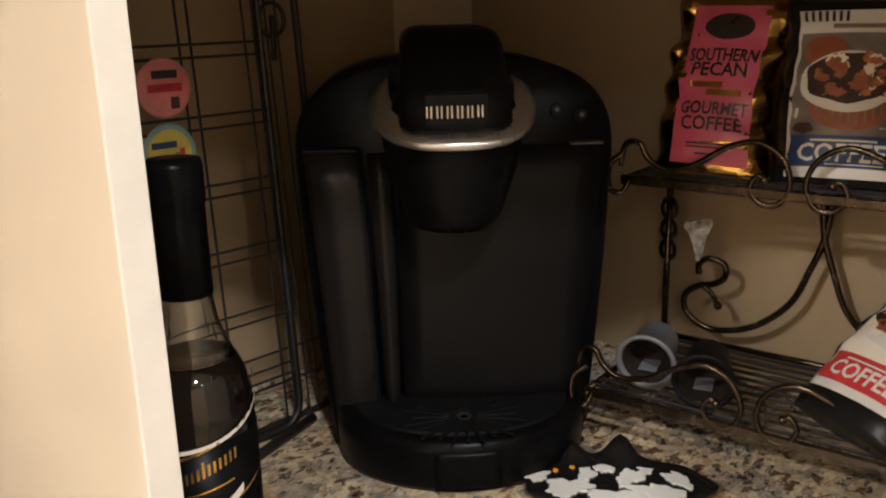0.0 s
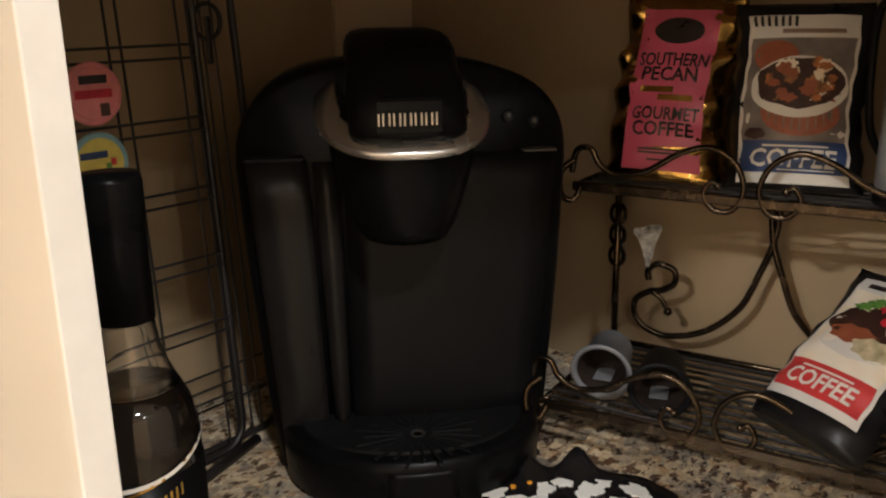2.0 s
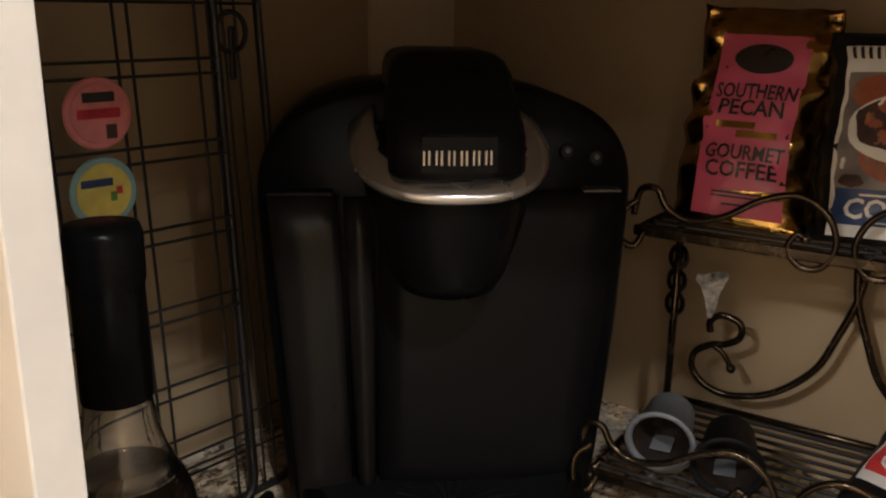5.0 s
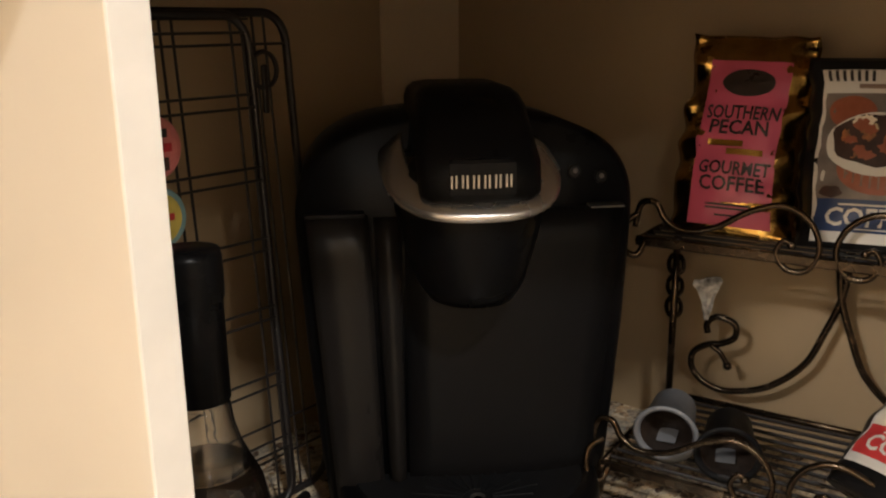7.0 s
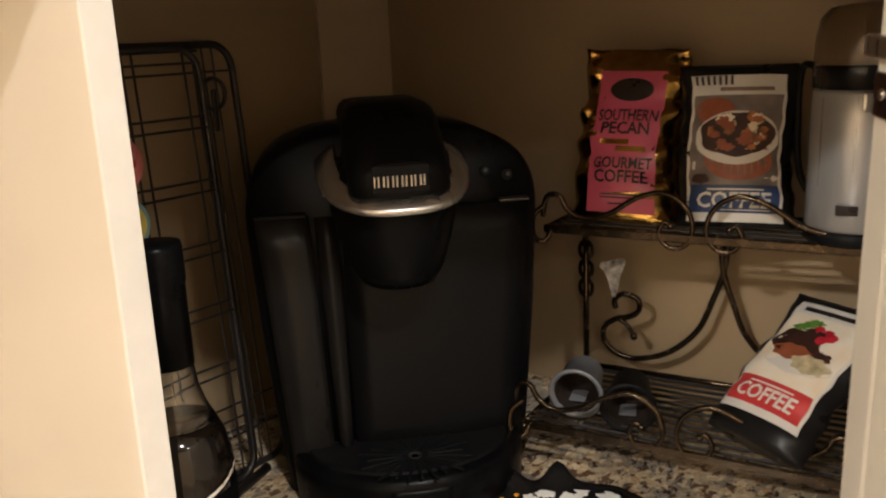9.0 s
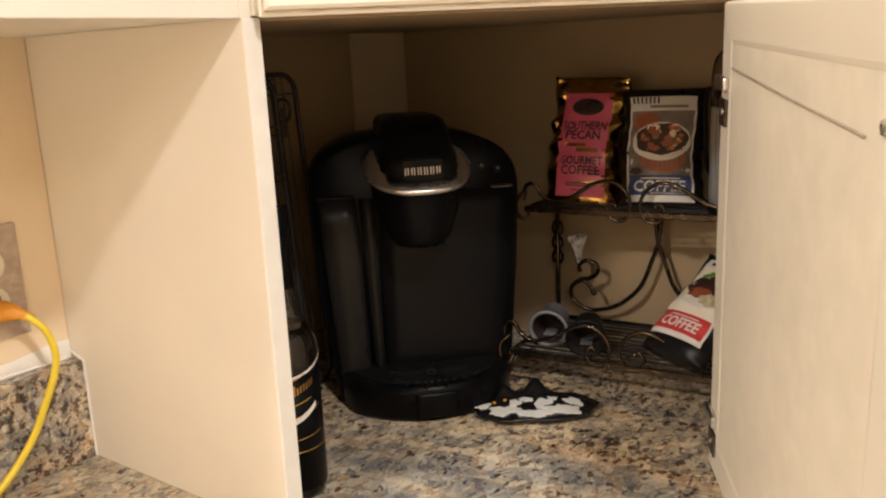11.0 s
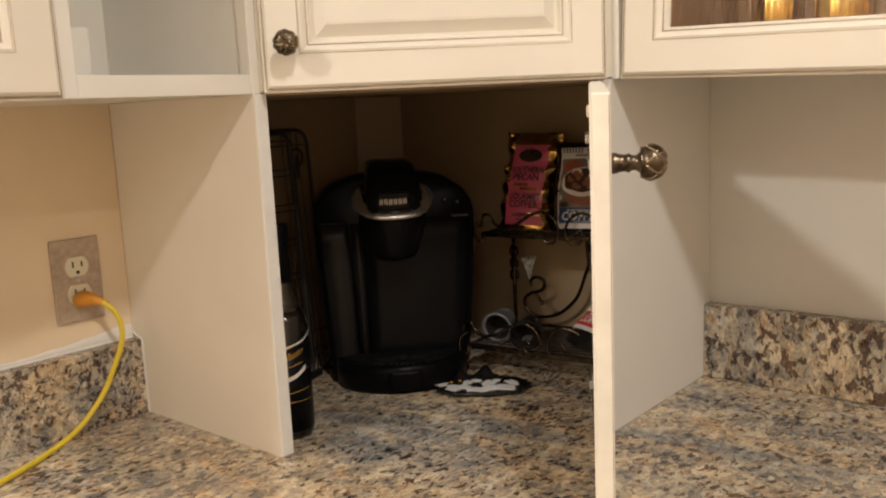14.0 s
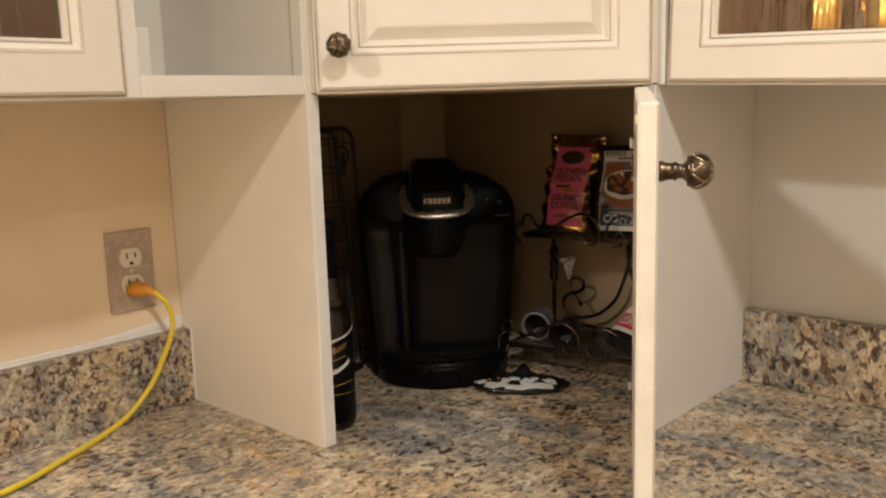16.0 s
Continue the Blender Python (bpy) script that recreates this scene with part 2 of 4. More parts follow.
AMBER = mat("dark_syrup", (0.006, 0.004, 0.003), 0.06, vary=0.3, scale=20)
RAIN = glass("rain_glass", (0.95, 0.93, 0.88), 0.03, 1.45, 1.0, 60, (1, 1, 0.12))
GREY_PLASTIC = mat("grey_white_plastic", (0.12, 0.122, 0.13), 0.45, vary=0.1, scale=80)
COFFEE = mat("wet_coffee_grounds", (0.018, 0.012, 0.009), 0.6, vary=0.5, scale=300, bump=0.8, bump_scale=500)
LID_PINK = mat("pink_lid_print", (0.62, 0.20, 0.20), 0.4, vary=0.25, scale=90)
LID_YELLOW = mat("yellow_lid_print", (0.70, 0.58, 0.12), 0.4, vary=0.3, scale=90)
LID_BLUE = mat("blue_lid_print", (0.25, 0.42, 0.46), 0.4, vary=0.25, scale=90)
GLAZED_BLACK = mat("black_ceramic_glaze", (0.010, 0.009, 0.009), 0.15, vary=0.3, scale=40)
GLAZED_WHITE = mat("white_ceramic_glaze", (0.70, 0.69, 0.65), 0.18, vary=0.08, scale=60)

for dull, gloss in ((BLACK, 0.08), (BLACK_MATT, 0.10), (SMOKE, 0.13), (TANK, 0.2), (COFFEE, 0.08), (FOIL_BLACK, 0.18)):
    dull.node_tree.nodes["Principled BSDF"].inputs["Specular IOR Level"].default_value = gloss

# ---- builders ----


def part(name, bm, material, parent=None, label="", smooth=False):
    me = bpy.data.meshes.new(name)
    bmesh.ops.recalc_face_normals(bm, faces=bm.faces)
    bm.to_mesh(me)
    bm.free()
    me.materials.append(material)
    if smooth:
        for p in me.polygons:
            p.use_smooth = True
    ob = new(name, me)
    ob.parent = parent
    if label:
        ob["label"] = label
    return ob


def thing(name, m, label, category, group="", kind=""):
    ob = new(name)
    ob.empty_display_size = 0.05
    ob.matrix_world = m
    return tagged(ob, label, category, group, kind)


def box(x0, x1, y0, y1, z0, z1, bevel=0.0, seg=2):
    bm = bmesh.new()
    bmesh.ops.create_cube(bm, size=1)
    for v in bm.verts:
        v.co = Vector(((x0 + x1) / 2 + v.co.x * (x1 - x0), (y0 + y1) / 2 + v.co.y * (y1 - y0), (z0 + z1) / 2 + v.co.z * (z1 - z0)))
    if bevel:
        bmesh.ops.bevel(bm, geom=bm.edges[:], offset=bevel, segments=seg, affect="EDGES", profile=0.5)
    return bm


def prism(poly, z0, z1, bevel=0.0):
    """A flat polygon (x, y) pulled up from z0 to z1."""
    bm = bmesh.new()
    lo = [bm.verts.new((x, y, z0)) for x, y in poly]
    hi = [bm.verts.new((x, y, z1)) for x, y in poly]
    bm.faces.new(lo[::-1]), bm.faces.new(hi)
    k = len(poly)
    for i in range(k):
        bm.faces.new((lo[i], lo[(i + 1) % k], hi[(i + 1) % k], hi[i]))
    if bevel:
        bmesh.ops.bevel(bm, geom=bm.edges[:], offset=bevel, segments=2, affect="EDGES", profile=0.5)
    return bm


def lathe(profile, seg=32, bm=None, centre=(0, 0, 0), ripple=0.0, count=8):
    """Turn (radius, z) pairs round the z axis."""
    bm = bm or bmesh.new()
    rings = []
    for r, z in profile:
        rings.append([bm.verts.new((centre[0] + r * (1 + ripple * math.sin(count * a)) * math.cos(a), centre[1] + r * (1 + ripple * math.sin(count * a)) * math.sin(a), centre[2] + z))
                      for a in (2 * math.pi * i / seg for i in range(seg))])
    for a, b in zip(rings, rings[1:]):
        for i in range(seg):
            bm.faces.new((a[i], a[(i + 1) % seg], b[(i + 1) % seg], b[i]))
    bm.faces.new(rings[0][::-1]), bm.faces.new(rings[-1])
    return bm


def loft(sections):
    """Skin closed sections, each a list of points of equal length, with capped ends."""
    bm = bmesh.new()
    rings = [[bm.verts.new(p) for p in s] for s in sections]
    k = len(rings[0])
    for a, b in zip(rings, rings[1:]):
        for i in range(k):
            bm.faces.new((a[i], a[(i + 1) % k], b[(i + 1) % k], b[i]))
    bm.faces.new(rings[0][::-1]), bm.faces.new(rings[-1])
    return bm


def smooth_path(points, steps=6, closed=False):
    """Catmull-Rom through the points."""
    p = [Vector(q) for q in points]
    k, out = len(p), []
    for i in range(k if closed else k - 1):
        if closed:
            a, b, c, d = p[i - 1], p[i], p[(i + 1) % k], p[(i + 2) % k]
        else:
            a, b, c, d = p[max(i - 1, 0)], p[i], p[i + 1], p[min(i + 2, k - 1)]
        for s in range(steps):
            t = s / steps
            out.append(0.5 * ((2 * b) + (c - a) * t + (2 * a - 5 * b + 4 * c - d) * t * t + (3 * b - a - 3 * c + d) * t ** 3))
    if not closed:
        out.append(p[-1])
    return out


def tube(path, r, sides=8, bm=None, closed=False, end=None):
    """A round rod along the path; end: radius at its far end."""
    bm = bm or bmesh.new()
    path = [Vector(q) for q in path]
    k, rings, up = len(path), [], None
    for i, q in enumerate(path):
        if closed:
            d = path[(i + 1) % k] - path[i - 1]
        else:
            d = path[min(i + 1, k - 1)] - path[max(i - 1, 0)]
        d.normalize()
        if up is None:
            up = d.orthogonal().normalized()
        up = (up - d * up.dot(d)).normalized()
        side = d.cross(up)
        rr = r if end is None else r + (end - r) * i / (k - 1)
        rings.append([bm.verts.new(q + rr * (math.cos(a) * up + math.sin(a) * side)) for a in (2 * math.pi * j / sides for j in range(sides))])
    for a, b in zip(rings, rings[1:] + (rings[:1] if closed else [])):
        for j in range(sides):
            bm.faces.new((a[j], a[(j + 1) % sides], b[(j + 1) % sides], b[j]))
    if not closed:
        bm.faces.new(rings[0][::-1]), bm.faces.new(rings[-1])
    return bm


def ball(centre, r, bm=None, sub=2):
    bm = bm or bmesh.new()
    bmesh.ops.create_icosphere(bm, subdivisions=sub, radius=r, matrix=Matrix.Translation(centre))
    return bm


def text_mesh(name, words, size, m, material, parent, deep=0.0004, wide=1.0):
    """Words in the built-in font, centred, in the local xz plane and read from -y."""
    cu = bpy.data.curves.new(name, "FONT")
    cu.body, cu.size, cu.align_x, cu.align_y, cu.extrude, cu.resolution_u = words, size, "CENTER", "CENTER", deep, 2
    cu.offset = size * 0.022
    tmp = bpy.data.objects.new(name, cu)
    me = bpy.data.meshes.new_from_object(tmp)
    bpy.data.objects.remove(tmp)
    me.transform(m @ pose(0, 0, 0, 90) @ Matrix.Diagonal((wide, 1, 1, 1)))
    me.materials.clear()
    me.materials.append(material)
    ob = new(name, me)
    ob.parent = parent
    return ob


def ring_door(w, h, loops):
    """Concentric rectangles (inset, forward) on a door w by h seen from -y, origin bottom left."""
    bm = bmesh.new()
    rings = [[bm.verts.new((x, -f, z)) for x, z in ((i, i), (w - i, i), (w - i, h - i), (i, h - i))] for i, f in loops]
    for a, b in zip(rings, rings[1:]):
        for i in range(4):
            bm.faces.new((a[i], a[(i + 1) % 4], b[(i + 1) % 4], b[i]))
    return bm, rings


def ring_solid(w, h, loops):
    bm, rings = ring_door(w, h, loops + loops[:1])
    bmesh.ops.remove_doubles(bm, verts=bm.verts, dist=1e-6)
    return bm


R2 = math.sqrt(0.5)


def corner_pose(r, f, z, turn=0.0):
    """A pose that faces out of the corner: r along the diagonal front, f out from the corner."""
    return pose(R2 * (r + f), R2 * (r - f), z, 0, 0, 45 + turn)


TOP, UNDER = 0.914, 1.368

# ---- the room ----
tagged(part("floor", box(-0.1, 3.4, -3.6, 0.1, -0.05, 0), FLOOR), "brown tiled kitchen floor", "floor", kind="structure")
tagged(part("ceiling", box(-0.1, 3.4, -3.6, 0.1, 2.44, 2.5), CEIL), "white painted kitchen ceiling", "ceiling", kind="structure")
tagged(part("wall_left", box(-0.1, 0, -3.6, 0.1, 0, 2.44), WALL), "warm beige painted kitchen wall", "wall", kind="structure")
tagged(part("wall_right", box(0, 3.4, 0, 0.1, 0, 2.44), WALL_PALE), "pale beige painted kitchen wall", "wall", kind="structure")
tagged(part("wall_far", box(3.3, 3.4, -3.6, 0, 0, 2.44), WALL), "warm beige painted kitchen wall", "wall", kind="structure")
tagged(part("wall_behind", box(0, 3.3, -3.6, -3.5, 0, 2.44), WALL), "warm beige painted kitchen wall", "wall", kind="structure")
# thin boards added over both walls to carry the shade-darkened tan
tagged(part("shade_liner_left", box(0.0, 0.003, -0.588, 0.0, TOP, UNDER), SHADE_LINER), "thin added back board in the corner cabinet, tan darkened for shade", "wall board", kind="structure")
tagged(part("shade_liner_right", box(0.003, 0.615, -0.003, 0.0, TOP, UNDER), SHADE_LINER), "thin added back board in the corner cabinet, tan darkened for shade", "wall board", kind="structure")
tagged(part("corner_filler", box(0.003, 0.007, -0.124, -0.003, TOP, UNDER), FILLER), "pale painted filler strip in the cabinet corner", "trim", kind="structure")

tagged(part("countertop", prism([(0, 0), (0, -3.0), (0.65, -3.0), (0.65, -0.65), (3.2, -0.65), (3.2, 0)], TOP - 0.038, TOP, 0.003), GRANITE), "polished speckled beige and grey granite countertop", "countertop", kind="structure")
tagged(part("base_cabinet_run", prism([(0, 0), (0, -3.0), (0.6, -3.0), (0.6, -0.6), (3.2, -0.6), (3.2, 0)], 0.0, TOP - 0.038), CABINET), "cream base cabinets under the granite countertop", "cabinet", kind="structure")
tagged(part("backsplash_left", box(0, 0.0235, -3.0, -0.606, TOP, TOP + 0.112, 0.002), SPLASH), "low speckled granite backsplash on the beige wall", "backsplash", kind="structure")
tagged(part("backsplash_right", box(0.633, 3.2, -0.0235, 0, TOP, TOP + 0.114, 0.002), SPLASH_COARSE), "low speckled granite backsplash on the pale wall", "backsplash", kind="structure")

CAULK = mat("white_caulk", (0.80, 0.78, 0.74), 0.5, vary=0.08, scale=60, bump=0.3, bump_scale=150)
tagged(part("panel_seam", tube(smooth_path([(0.0006 + 0.0004 * math.sin(3.1 * i), -0.6068, TOP + 0.120 + (UNDER - TOP - 0.121) * i / 12) for i in range(13)], 3), 0.0007, 6), CRACK), "thin brown crack where the side panel meets the wall", "seam", kind="structure")
tagged(part("caulk_left", tube([(0.0245, -0.6075, TOP + 0.001), (0.0245, -0.6075, TOP + 0.112), (0.001, -0.6075, TOP + 0.120)], 0.0013, 8), CAULK), "white caulk bead along the side panel", "caulk", kind="structure")
tagged(part("caulk_splash", tube([(0.001, -3.0, TOP + 0.113), (0.001, -0.609, TOP + 0.113)], 0.0018, 8), CAULK), "white caulk bead on top of the backsplash", "caulk", kind="structure")

bm = bmesh.new()
ups = []
for i in range(161):
    y = -0.6075 - 1.4 * i / 160
    z = TOP + 0.1195 + 0.0035 * noise.noise((y * 9, 0.3, 0)) + 0.002 * noise.noise((y * 40, 0.7, 0)) + 0.012 * math.exp(-(i / 9) ** 2)
    ups.append([bm.verts.new(q) for q in ((0.0008, y, TOP + 0.1125), (0.0014, y, TOP + 0.116), (0.0008, y, z), (0.0002, y, z + 0.001))])
for a, b in zip(ups, ups[1:]):
    for k in range(3):
        bm.faces.new((a[k], b[k], b[k + 1], a[k + 1]))
tagged(part("caulk_smear", bm, CAULK, smooth=True), "smeared white caulk on the wall above the backsplash", "caulk", kind="structure")

# ---- the corner cabinet: an upper box with a diagonal front over an open garage ----
cab = thing("corner_cabinet", Matrix.Identity(4), "cream glazed corner wall cabinet with diagonal front and open garage below", "cabinet")
part("side_panel", prism([(0.0, -0.606), (0.330, -0.606), (0.330, -0.588), (0.0, -0.588)], TOP, UNDER + 0.0004, 0.0005), PANEL, cab, "flat cream side panel standing on the counter")
part("edge_band", box(0.330, 0.3312, -0.606, -0.588, TOP + 0.001, UNDER - 0.001, 0.0005, 1), BAND, cab, "white front edge of the side panel")
part("edge_band", box(0.615, 0.633, -0.3012, -0.300, TOP + 0.001, UNDER - 0.001, 0.0005, 1), BAND, cab, "white front edge of the side panel")
part("side_panel", prism([(0.615, 0.0), (0.615, -0.300), (0.633, -0.300), (0.633, 0.0)], TOP, UNDER, 0.0012), PANEL_COOL_LIT, cab, "flat side panel standing on the counter, cream greyed for cooler light")
BOX = [(0.0, -0.5955), (0.334, -0.5955), (0.633, -0.2965), (0.633, 0.0), (0, 0)]
part("upper_body", prism(BOX, UNDER + 0.002, 2.25), CABINET, cab)
# underside takes the same tan with shade in its colour
part("underside", prism([(0.004, -0.587), (0.322, -0.587), (0.614, -0.295), (0.614, -0.004), (0.004, -0.004)], UNDER - 0.002, UNDER + 0.0015), SHADE_LINER, cab, "cabinet underside in shade-darkened tan")


def shaker_door(parent, w, h, m, glass_pane=False):
    """A framed door with stepped glazed moulding; m puts its bottom left back corner."""
    d = part("door_frame", ring_solid(w, h, [(0, 0), (0, 0.012), (0.002, 0.0135), (0.004, 0.0135), (0.005, 0.0165), (0.008, 0.019), (0.044, 0.019), (0.044, 0)]), CABINET, parent)
    d.matrix_local = m
    part("glaze_line", ring_solid(w, h, [(0.0024, 0.0125), (0.0024, 0.0142), (0.0038, 0.0142), (0.0038, 0.0125)]), GLAZE, d, "brown glaze in the edge moulding")
    part("moulding", ring_solid(w, h, [(0.044, 0.002), (0.044, 0.0175), (0.047, 0.0185), (0.050, 0.0165), (0.053, 0.0135), (0.056, 0.0135), (0.058, 0.008), (0.058, 0.002)]), CABINET, d)
    part("glaze_line", ring_solid(w, h, [(0.0434, 0.015), (0.0434, 0.0194), (0.0443, 0.0194), (0.0443, 0.015)]), PALE_GLAZE, d, "brown glaze in the moulding groove")
    part("glaze_line", ring_solid(w, h, [(0.0532, 0.012), (0.0532, 0.0141), (0.0544, 0.0141), (0.0544, 0.012)]), GLAZE, d, "brown glaze in the moulding groove")
    if glass_pane:
        p = part("pane", box(0.05, w - 0.05, -0.0075, -0.0045, 0.05, h - 0.05), RAIN, d, "rippled rain glass pane")
        p.visible_shadow = False
    else:
        bm, rings = ring_door(w, h, [(0.056, 0.002), (0.058, 0.006), (0.062, 0.006), (0.076, 0.015), (0.079, 0.0155)])
        bm.faces.new(rings[-1])
        part("raised_panel", bm, CABINET, d)
    return d


KNOB = [(0.0, 0.0), (0.0085, 0.0), (0.0085, 0.003), (0.0072, 0.006), (0.0068, 0.010), (0.0080, 0.012), (0.0062, 0.014), (0.0058, 0.017), (0.0085, 0.0195), (0.0118, 0.021),
        (0.0132, 0.024), (0.0139, 0.0275), (0.0135, 0.031), (0.0115, 0.0345), (0.0075, 0.0365), (0.003, 0.0372), (0.0, 0.0373)]


def knob(parent, m):
    """A turned bronze knob with a cross-laced head; its axis is local z."""
    k = part("knob", lathe([(max(r, 0.0004), z) for r, z in KNOB], 28), BRONZE, parent, "antique bronze laced knob", True)
    k.matrix_local = m
    bm = bmesh.new()
    for s in (1, -1):
        for j in range(5):
            pts = []
            for i in range(11):
                t = i / 10
                a, p = 2 * math.pi * j / 5 + s * t * 1.25, -0.45 + 1.75 * t
                pts.append((0.0141 * math.cos(p) * math.cos(a), 0.0141 * math.cos(p) * math.sin(a), 0.0272 + 0.0106 * math.sin(p)))
            tube(pts, 0.0010, 6, bm)
    part("lacing", bm, BRASS, k, "raised crossing bands", True)
    part("collar", tube([(0.0116 * math.cos(a), 0.0116 * math.sin(a), 0.0212) for a in (2 * math.pi * i / 24 for i in range(24))], 0.0012, 6, closed=True), BRONZE, k)
    return k


UD = corner_pose(-0.181, 0.6585, UNDER)
ud = shaker_door(cab, 0.4095, 0.80, UD)
knob(ud, pose(0.0315, -0.019, 0.055, 90))

# the garage door, standing open and sagging a little on its hinges at the end of the diagonal
GW, GZ, GB = 0.400, 1.3655, TOP + 0.020
gd = thing("garage_door", pose(0.6194, -0.3289, GZ, 0, 2.3, -59.4) @ pose(0, 0, -GZ), "open cream cabinet door with worn edges and bronze knob", "cabinet door")
gleaf = part("leaf", box(0, GW, 0.0012, 0.0165, GB, GZ, 0.0014), EDGE, gd, "cream door leaf with worn white edges")
back = part("inner_frame", ring_solid(GW, GZ - GB, [(0.0015, -0.002), (0.0015, 0.0), (0.030, 0.0), (0.034, -0.0010)]), CABINET, gleaf, "smooth cream inner side")
back.matrix_local = pose(0, 0, GB)
part("seam", tube([(0.036, 0.0004, GZ - 0.053), (0.17, 0.0004, GZ - 0.060), (0.335, 0.0004, GZ - 0.067)], 0.0009, 6), WEAR, gleaf, "thin tan line across the inner side")
part("knob_screw", lathe([(0.004, 0), (0.004, 0.0012), (0.002, 0.002)], 14), STEEL, gleaf).matrix_local = pose(0.360, 0.0, GZ - 0.059, 90)
part("bumper", lathe([(0.005, 0), (0.0048, 0.0016), (0.003, 0.0022)], 14), IVORY, gleaf, "small felt bumper").matrix_local = pose(0.391, 0.0, GZ - 0.014, 90)
for ey in (0.0152,):
    part("edge_line", box(GW - 0.0004, GW + 0.0005, ey - 0.0003, ey + 0.0003, GB + 0.002, GZ - 0.002), WEAR, gleaf, "thin brown wear line on the door edge")
knob(gd, pose(0.376, 0.0165, GZ - 0.057, -90) @ Matrix.Diagonal((1, 1, 1.15, 1)))
for hz in (UNDER - 0.069, TOP + 0.075):
    hinge = part("hinge", box(-0.008, 0.030, -0.0055, -0.0005, hz - 0.006, hz + 0.006, 0.002), STEEL, gd, "small nickel cabinet hinge")
    part("mounting_plate", box(0.004, 0.028, -0.0025, 0.0, hz - 0.036, hz - 0.013, 0.0008), BRONZE, hinge, "dark hinge plate")
    part("screw", lathe([(0.0032, 0), (0.003, 0.001), (0.0012, 0.0015)], 12), STEEL, hinge).matrix_local = pose(0.016, -0.0024, hz - 0.024, 90)

# ---- upper cabinets beside the corner ----
lu = thing("open_cubby_cabinet", Matrix.Identity(4), "white open cubby between the cream wall cabinets", "cabinet")
part("stile", box(0.31, 0.33, -0.608, -0.596, UNDER, 2.25, 0.001), WHITE, lu)
part("stile", box(0.31, 0.33, -0.836, -0.821, UNDER, 2.25, 0.001), WHITE, lu)
part("bottom_rail", box(0.31, 0.3295, -0.821, -0.608, UNDER, UNDER + 0.023, 0.001), WHITE, lu)
part("floor_board", box(0.0, 0.31, -0.821, -0.596, UNDER + 0.0006, UNDER + 0.02), WHITE, lu)
part("back_board", box(0.0, 0.004, -0.821, -0.596, UNDER + 0.02, 2.25), WHITE, lu)
part("side_board", box(0.0, 0.31, -0.835, -0.821, UNDER + 0.002, 2.25), WHITE, lu)
part("side_board", box(0.0, 0.31, -0.603, -0.596, UNDER + 0.02, 2.25), WHITE, lu)
part("top_board", box(0.0, 0.31, -0.821, -0.603, 2.235, 2.25), WHITE, lu)
bx = thing("white_switch_box", pose(0.150, -0.752, UNDER + 0.02), "small white plastic box on the cubby floor", "box")
part("body", box(0, 0.035, -0.028, 0.028, 0, 0.066, 0.003), WHITE, bx)


def wall_cabinet(name, w, h, d, m, label):
    """A hollow glass-door wall cabinet seen from -y, its back left bottom corner at the pose."""
    c = thing(name, m, label, "cabinet")
    part("bottom_board", box(0, w, -d, 0, 0, 0.016), CABINET, c)
    part("top_board", box(0, w, -d, 0, h - 0.016, h), CABINET, c)
    part("side_board", box(0, 0.016, -d, 0, 0.016, h - 0.016), BROWN, c)
    part("side_board", box(w - 0.016, w, -d, 0, 0.016, h - 0.016), BROWN, c)
    part("inner_floor", box(0.016, w - 0.016, -d + 0.004, -0.008, 0.016, 0.019), BROWN, c)
    part("back_board", box(0.016, w - 0.016, -0.008, 0, 0.016, h - 0.016), BROWN, c)
    part("shelf", box(0.016, w - 0.016, -d + 0.05, -0.008, 0.30, 0.318), BROWN, c)
    shaker_door(c, w - 0.006, h, pose(0.003, -d, -0.001), True)
    return c


wall_cabinet("glass_door_cabinet", 0.44, 0.88, 0.325, pose(0.0, -1.277, UNDER, 0, 0, 90), "cream glazed wall cabinet with rippled glass door")
wall_cabinet("glass_door_cabinet", 0.62, 0.88, 0.286, pose(0.6437, 0.0, UNDER, 0, 2.0), "wide cream glazed wall cabinet with rippled glass door")
part("scribe_strip", box(0.6335, 0.6432, -0.297, 0.0, UNDER, 2.25), WHITE, cab, "white filler strip")

# gold cups added to stand in for gold reflections in the glass
for i, (tx, ty, th) in enumerate(((0.80, -0.20, 0.13), (0.88, -0.23, 0.12), (0.97, -0.19, 0.13), (1.06, -0.22, 0.12))):
    tb = thing("gold_streak_cup", pose(tx, ty, UNDER + 0.0195 - 0.035 * (tx - 0.6437)), "gold cup added for the reflected streaks in the rippled glass", "tumbler", "gold tumblers in the cabinet")
    part("cup", lathe([(0.026, 0.0), (0.028, 0.002), (0.034, th), (0.0325, th), (0.0265, 0.006), (0.001, 0.005)], 28), GOLD_PRINT, tb, "", True)

# ---- outlet, plug and cord on the left wall ----
ol = thing("wall_outlet", pose(0.0, -0.683, 1.127, 0, 0, 90), "faux stone outlet plate with ivory double socket", "outlet")
plate = part("plate", box(-0.035, 0.035, -0.005, 0, -0.059, 0.059, 0.0018), PLATE, ol)
